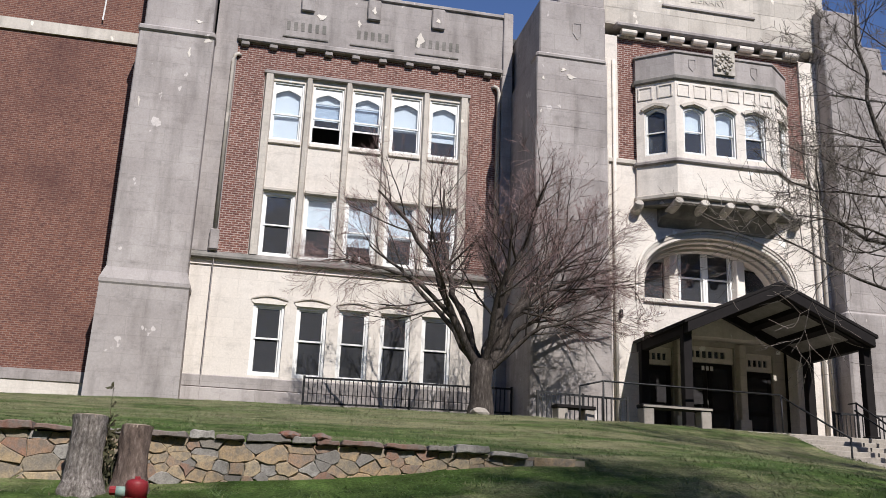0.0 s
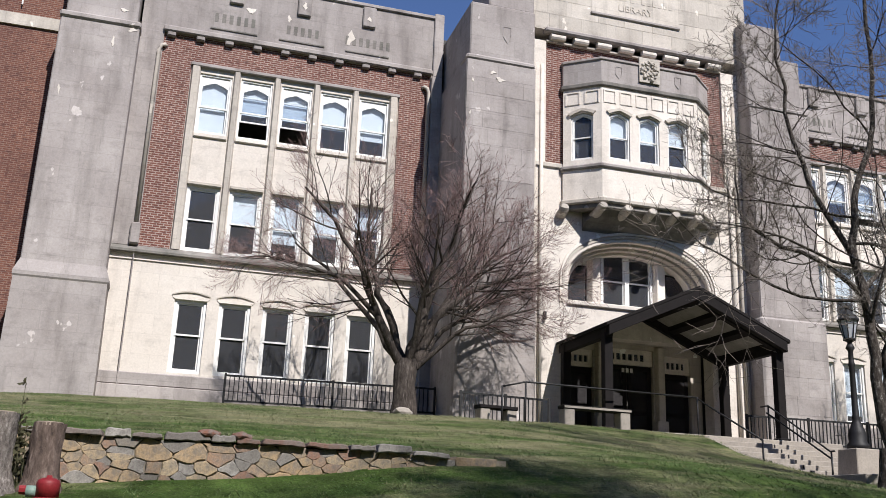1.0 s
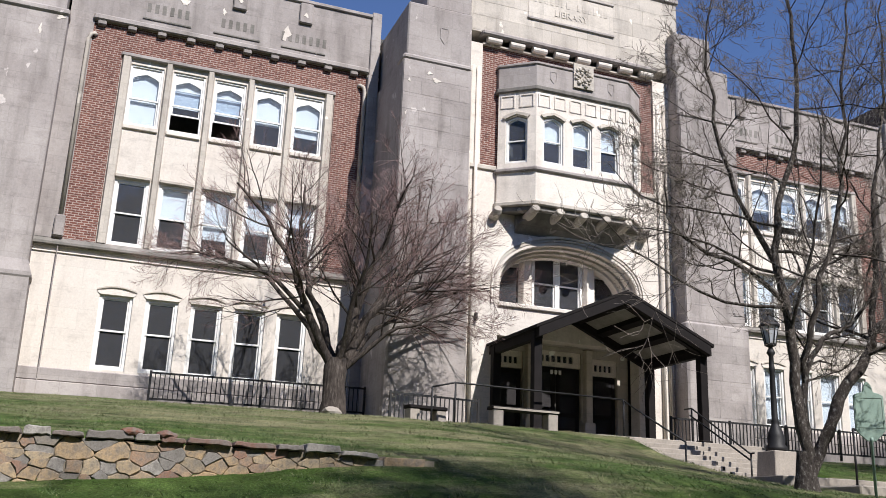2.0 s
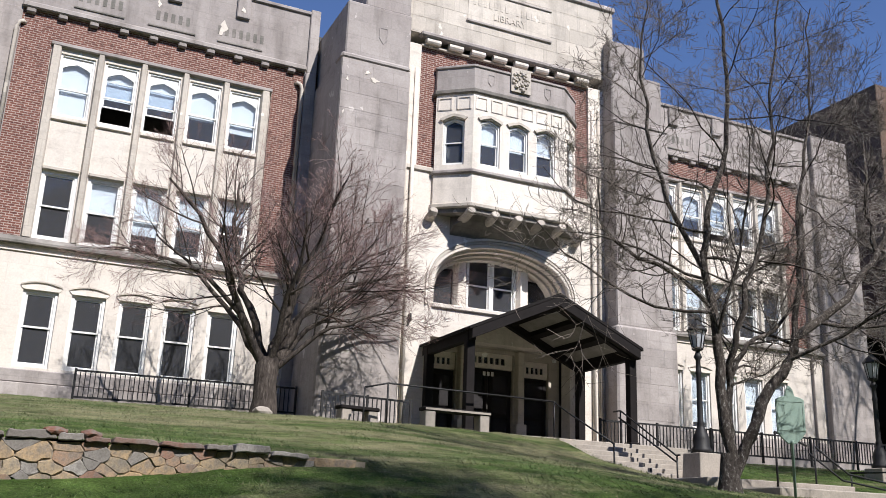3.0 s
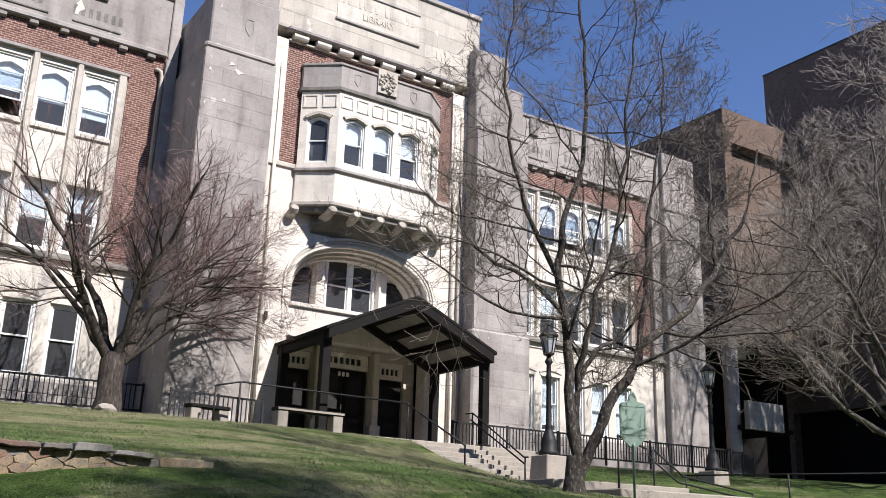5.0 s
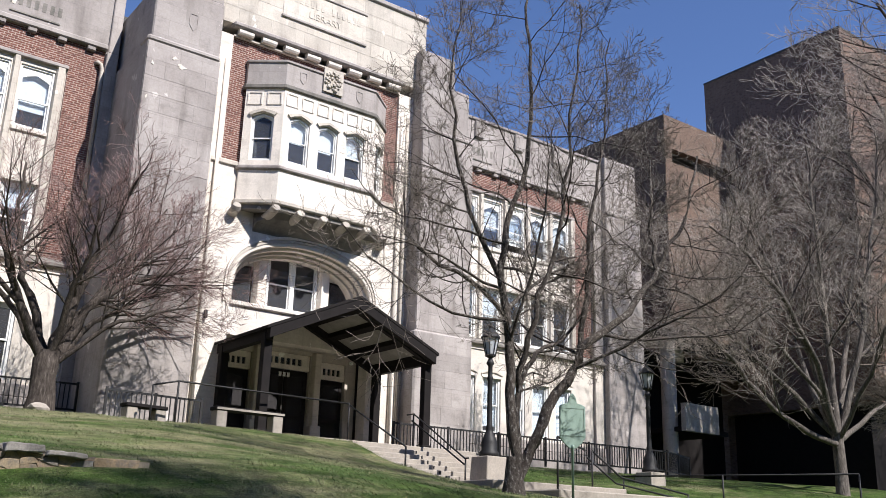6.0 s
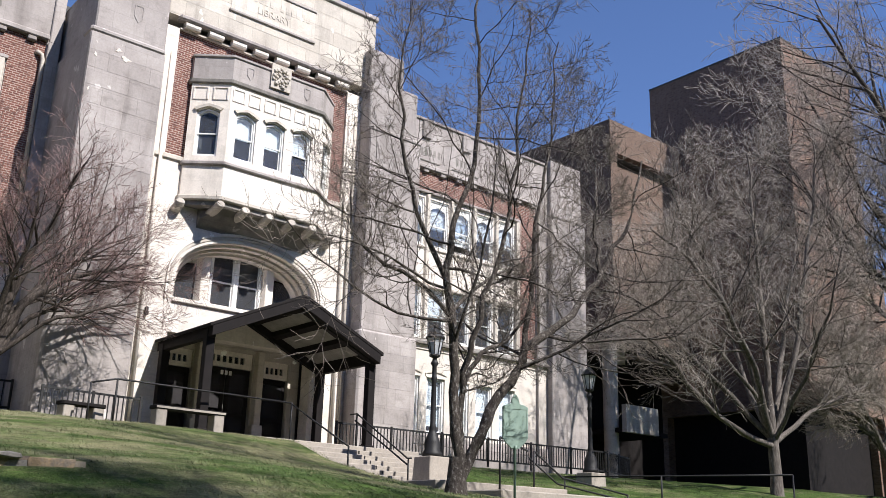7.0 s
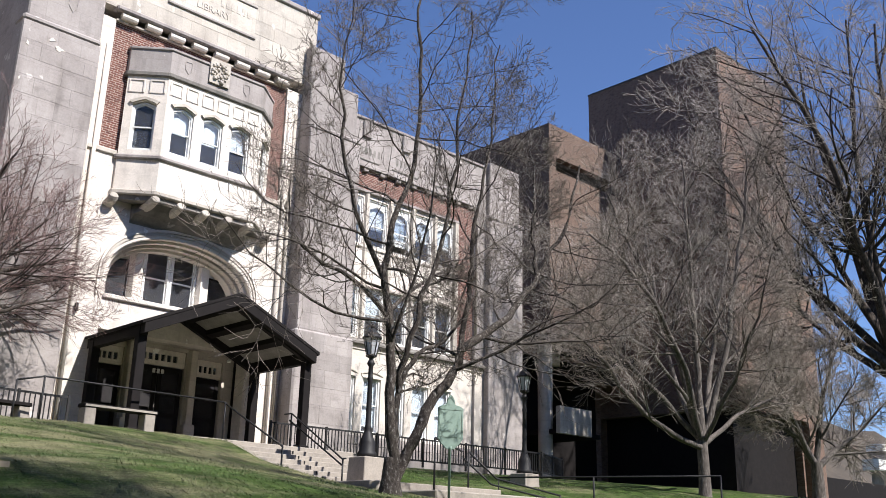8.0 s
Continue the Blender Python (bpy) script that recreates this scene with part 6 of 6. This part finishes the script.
# ---- across the street, behind the viewer ----
# unseen slope, added to keep low sky glow off walls and panes
bm = bmesh.new()
rows = []
for j in range(10):
    f = j / 9
    line = []
    for i in range(44):
        h = 60 * math.sin(f * 1.45) * (0.8 + 0.3 * noise.noise((i * 0.5, f * 2, 9)))
        if i < 22:
            x, y = 230 - 14 * i, -32 - 60 * f
        else:
            w = radians(min(90, (i - 22) * 8))
            x, y = -64 - (32 + 60 * f) * math.sin(w), -(32 + 60 * f) * math.cos(w) + max(0, i - 33) * 12
        line.append(bm.verts.new((x, y, h - 0.3)))
    rows.append(line)
for a, b in zip(rows, rows[1:]):
    for i in range(43):
        bm.faces.new((a[i], b[i], b[i + 1], a[i + 1]))
back = new("sky_block_slope", mesh_of("sky_block_slope", bm, HILL, True))
tagged(back, "unseen brown slope added behind and to the left to block low sky", "hill", kind="structure")
for x, y, rz in ((13.0, -11.0, 40), (19.5, -11.0, 160), (27.0, -10.5, 275)):
    copy_thing(tree_e, pose(x, y, ground_z(x, y) - 0.1, 0, 0, rz) @ Matrix.Scale(0.92, 4))



# ---- grass ----
def build_grass():
    rng = np.random.default_rng(4)
    n = 170000
    x = rng.uniform(-6, 34, n)
    y = 8.5 + 20 * rng.random(n) ** 1.35
    keep = (np.abs(x - y * 0.75) < y * 1.15) & ~((x > 15.7) & (x < 21) & (y > 18.8)) & ~((x > 16.7) & (x < 24.7) & (y > 17.4) & (y < 19.2)) & ~((x < 4.2) & (y > 11.85) & (y < 12.3))
    x, y = x[keep], y[keep]
    v, f = [], []
    for i in range(len(x)):
        z = ground_z(x[i], y[i]) + 0.05 * noise.noise((x[i] * 0.5, y[i] * 0.5, 3)) + 0.02 * noise.noise((x[i] * 2.1, y[i] * 2.1, 7)) - 0.01
        tall = 1 + 2.2 * max(0.0, noise.noise((x[i] * 1.7, y[i] * 1.7, 11)))
        for k in range(2):
            a = rng.uniform(0, 6.28)
            h, w = rng.uniform(0.012, 0.036) * tall, rng.uniform(0.006, 0.013)
            px, py = x[i] + rng.uniform(-0.03, 0.03), y[i] + rng.uniform(-0.03, 0.03)
            s = len(v)
            v += [(px - w * math.cos(a), py - w * math.sin(a), z), (px + w * math.cos(a), py + w * math.sin(a), z), (px + rng.uniform(-0.06, 0.06), py + rng.uniform(-0.02, 0.07), z + h)]
            f.append((s, s + 1, s + 2))
    me = bpy.data.meshes.new("grass")
    me.from_pydata(v, [], f)
    m, nt, b = mat("grass blades", 0.7)
    geo = nt.nodes.new("ShaderNodeNewGeometry")
    col = ramp(nt, geo.outputs["Random Per Island"], [(0.0, (0.038, 0.072, 0.014)), (0.6, (0.06, 0.098, 0.022)), (0.9, (0.085, 0.11, 0.036)), (1.0, (0.16, 0.145, 0.075))])
    col = mixc(nt, 1.0, col, ramp(nt, noise_tex(nt, coords(nt), 1.6, 5, 0.7), [(0.35, (0.6,) * 3), (0.65, (1.35,) * 3)]), "MULTIPLY")
    col = mixc(nt, dryness(nt), col, (0.205, 0.188, 0.112))
    nt.links.new(col, b.inputs["Base Color"])
    me.materials.append(m)
    tagged(new("grass", me), "short uneven spring grass with dry yellow patches", "grass", kind="stuff")


build_grass()


# weeds between the stumps
weed = thing("weed_clump", "tall dry weeds growing between the stumps", "weeds", (-1.47, 11.72, ground_z(-1.47, 11.72)))
LEAF = plain_mat("weed leaves", (0.045, 0.05, 0.022), (0.09, 0.075, 0.04), 9, 0.8, 0, 0)
wr = random.Random(3)
for i in range(9):
    w = Wood()
    p, d = Vector((wr.uniform(-0.1, 0.1), wr.uniform(-0.1, 0.1), 0)), Vector((wr.uniform(-0.12, 0.12), wr.uniform(-0.1, 0.1), 1))
    top = 1.15 if i == 0 else wr.uniform(0.5, 0.85)
    pts = [p + d * (top * k / 5) + Vector((wr.gauss(0, 0.012), 0, 0)) for k in range(6)]
    w.branch(pts, [0.007, 0.006, 0.006, 0.005, 0.004, 0.003], 4)
    for q in pts[1:]:
        for _ in range(5):
            a, s = wr.uniform(0, 6.28), wr.uniform(0.02, 0.05)
            n0 = len(w.v)
            c = q + Vector((math.cos(a) * s, math.sin(a) * s, wr.uniform(-0.05, 0.05)))
            w.v += [tuple(q), tuple(c + Vector((0.012, 0, 0.02))), tuple(c + Vector((math.cos(a) * s, math.sin(a) * s, 0.0))), tuple(c - Vector((0.012, 0, 0.02)))]
            w.f.append((n0, n0 + 1, n0 + 2, n0 + 3))
    o = new("stem", w.mesh("stem", LEAF))
    o.parent = weed


# ---- stone blocks of the piers and the attic ----
def ashlar(x0, x1, z0, z1, y, home, material, course=0.66, length=1.3):
    """Courses of squared blocks that stand a little proud of their wall, joints left open."""
    rng = random.Random(int(x0 * 10))
    n = max(1, round((z1 - z0) / course))
    h = (z1 - z0) / n
    for r in range(n):
        x = x0
        w = length * (0.5 if r % 2 else 1.0)
        while x < x1 - 0.05:
            e = x + w * rng.uniform(0.85, 1.15)
            e = x1 if e > x1 - 0.4 else e
            d = rng.uniform(0.004, 0.009)
            bm = bmesh.new()
            box(bm, x + 0.003, e - 0.003, y - d, y + 0.02, z0 + r * h + 0.003, z0 + (r + 1) * h - 0.003)
            lib("stone_block", bm, material, parent=home, bevel=0.004)
            x, w = e, length


for spec in block_homes:
    ashlar(*spec)
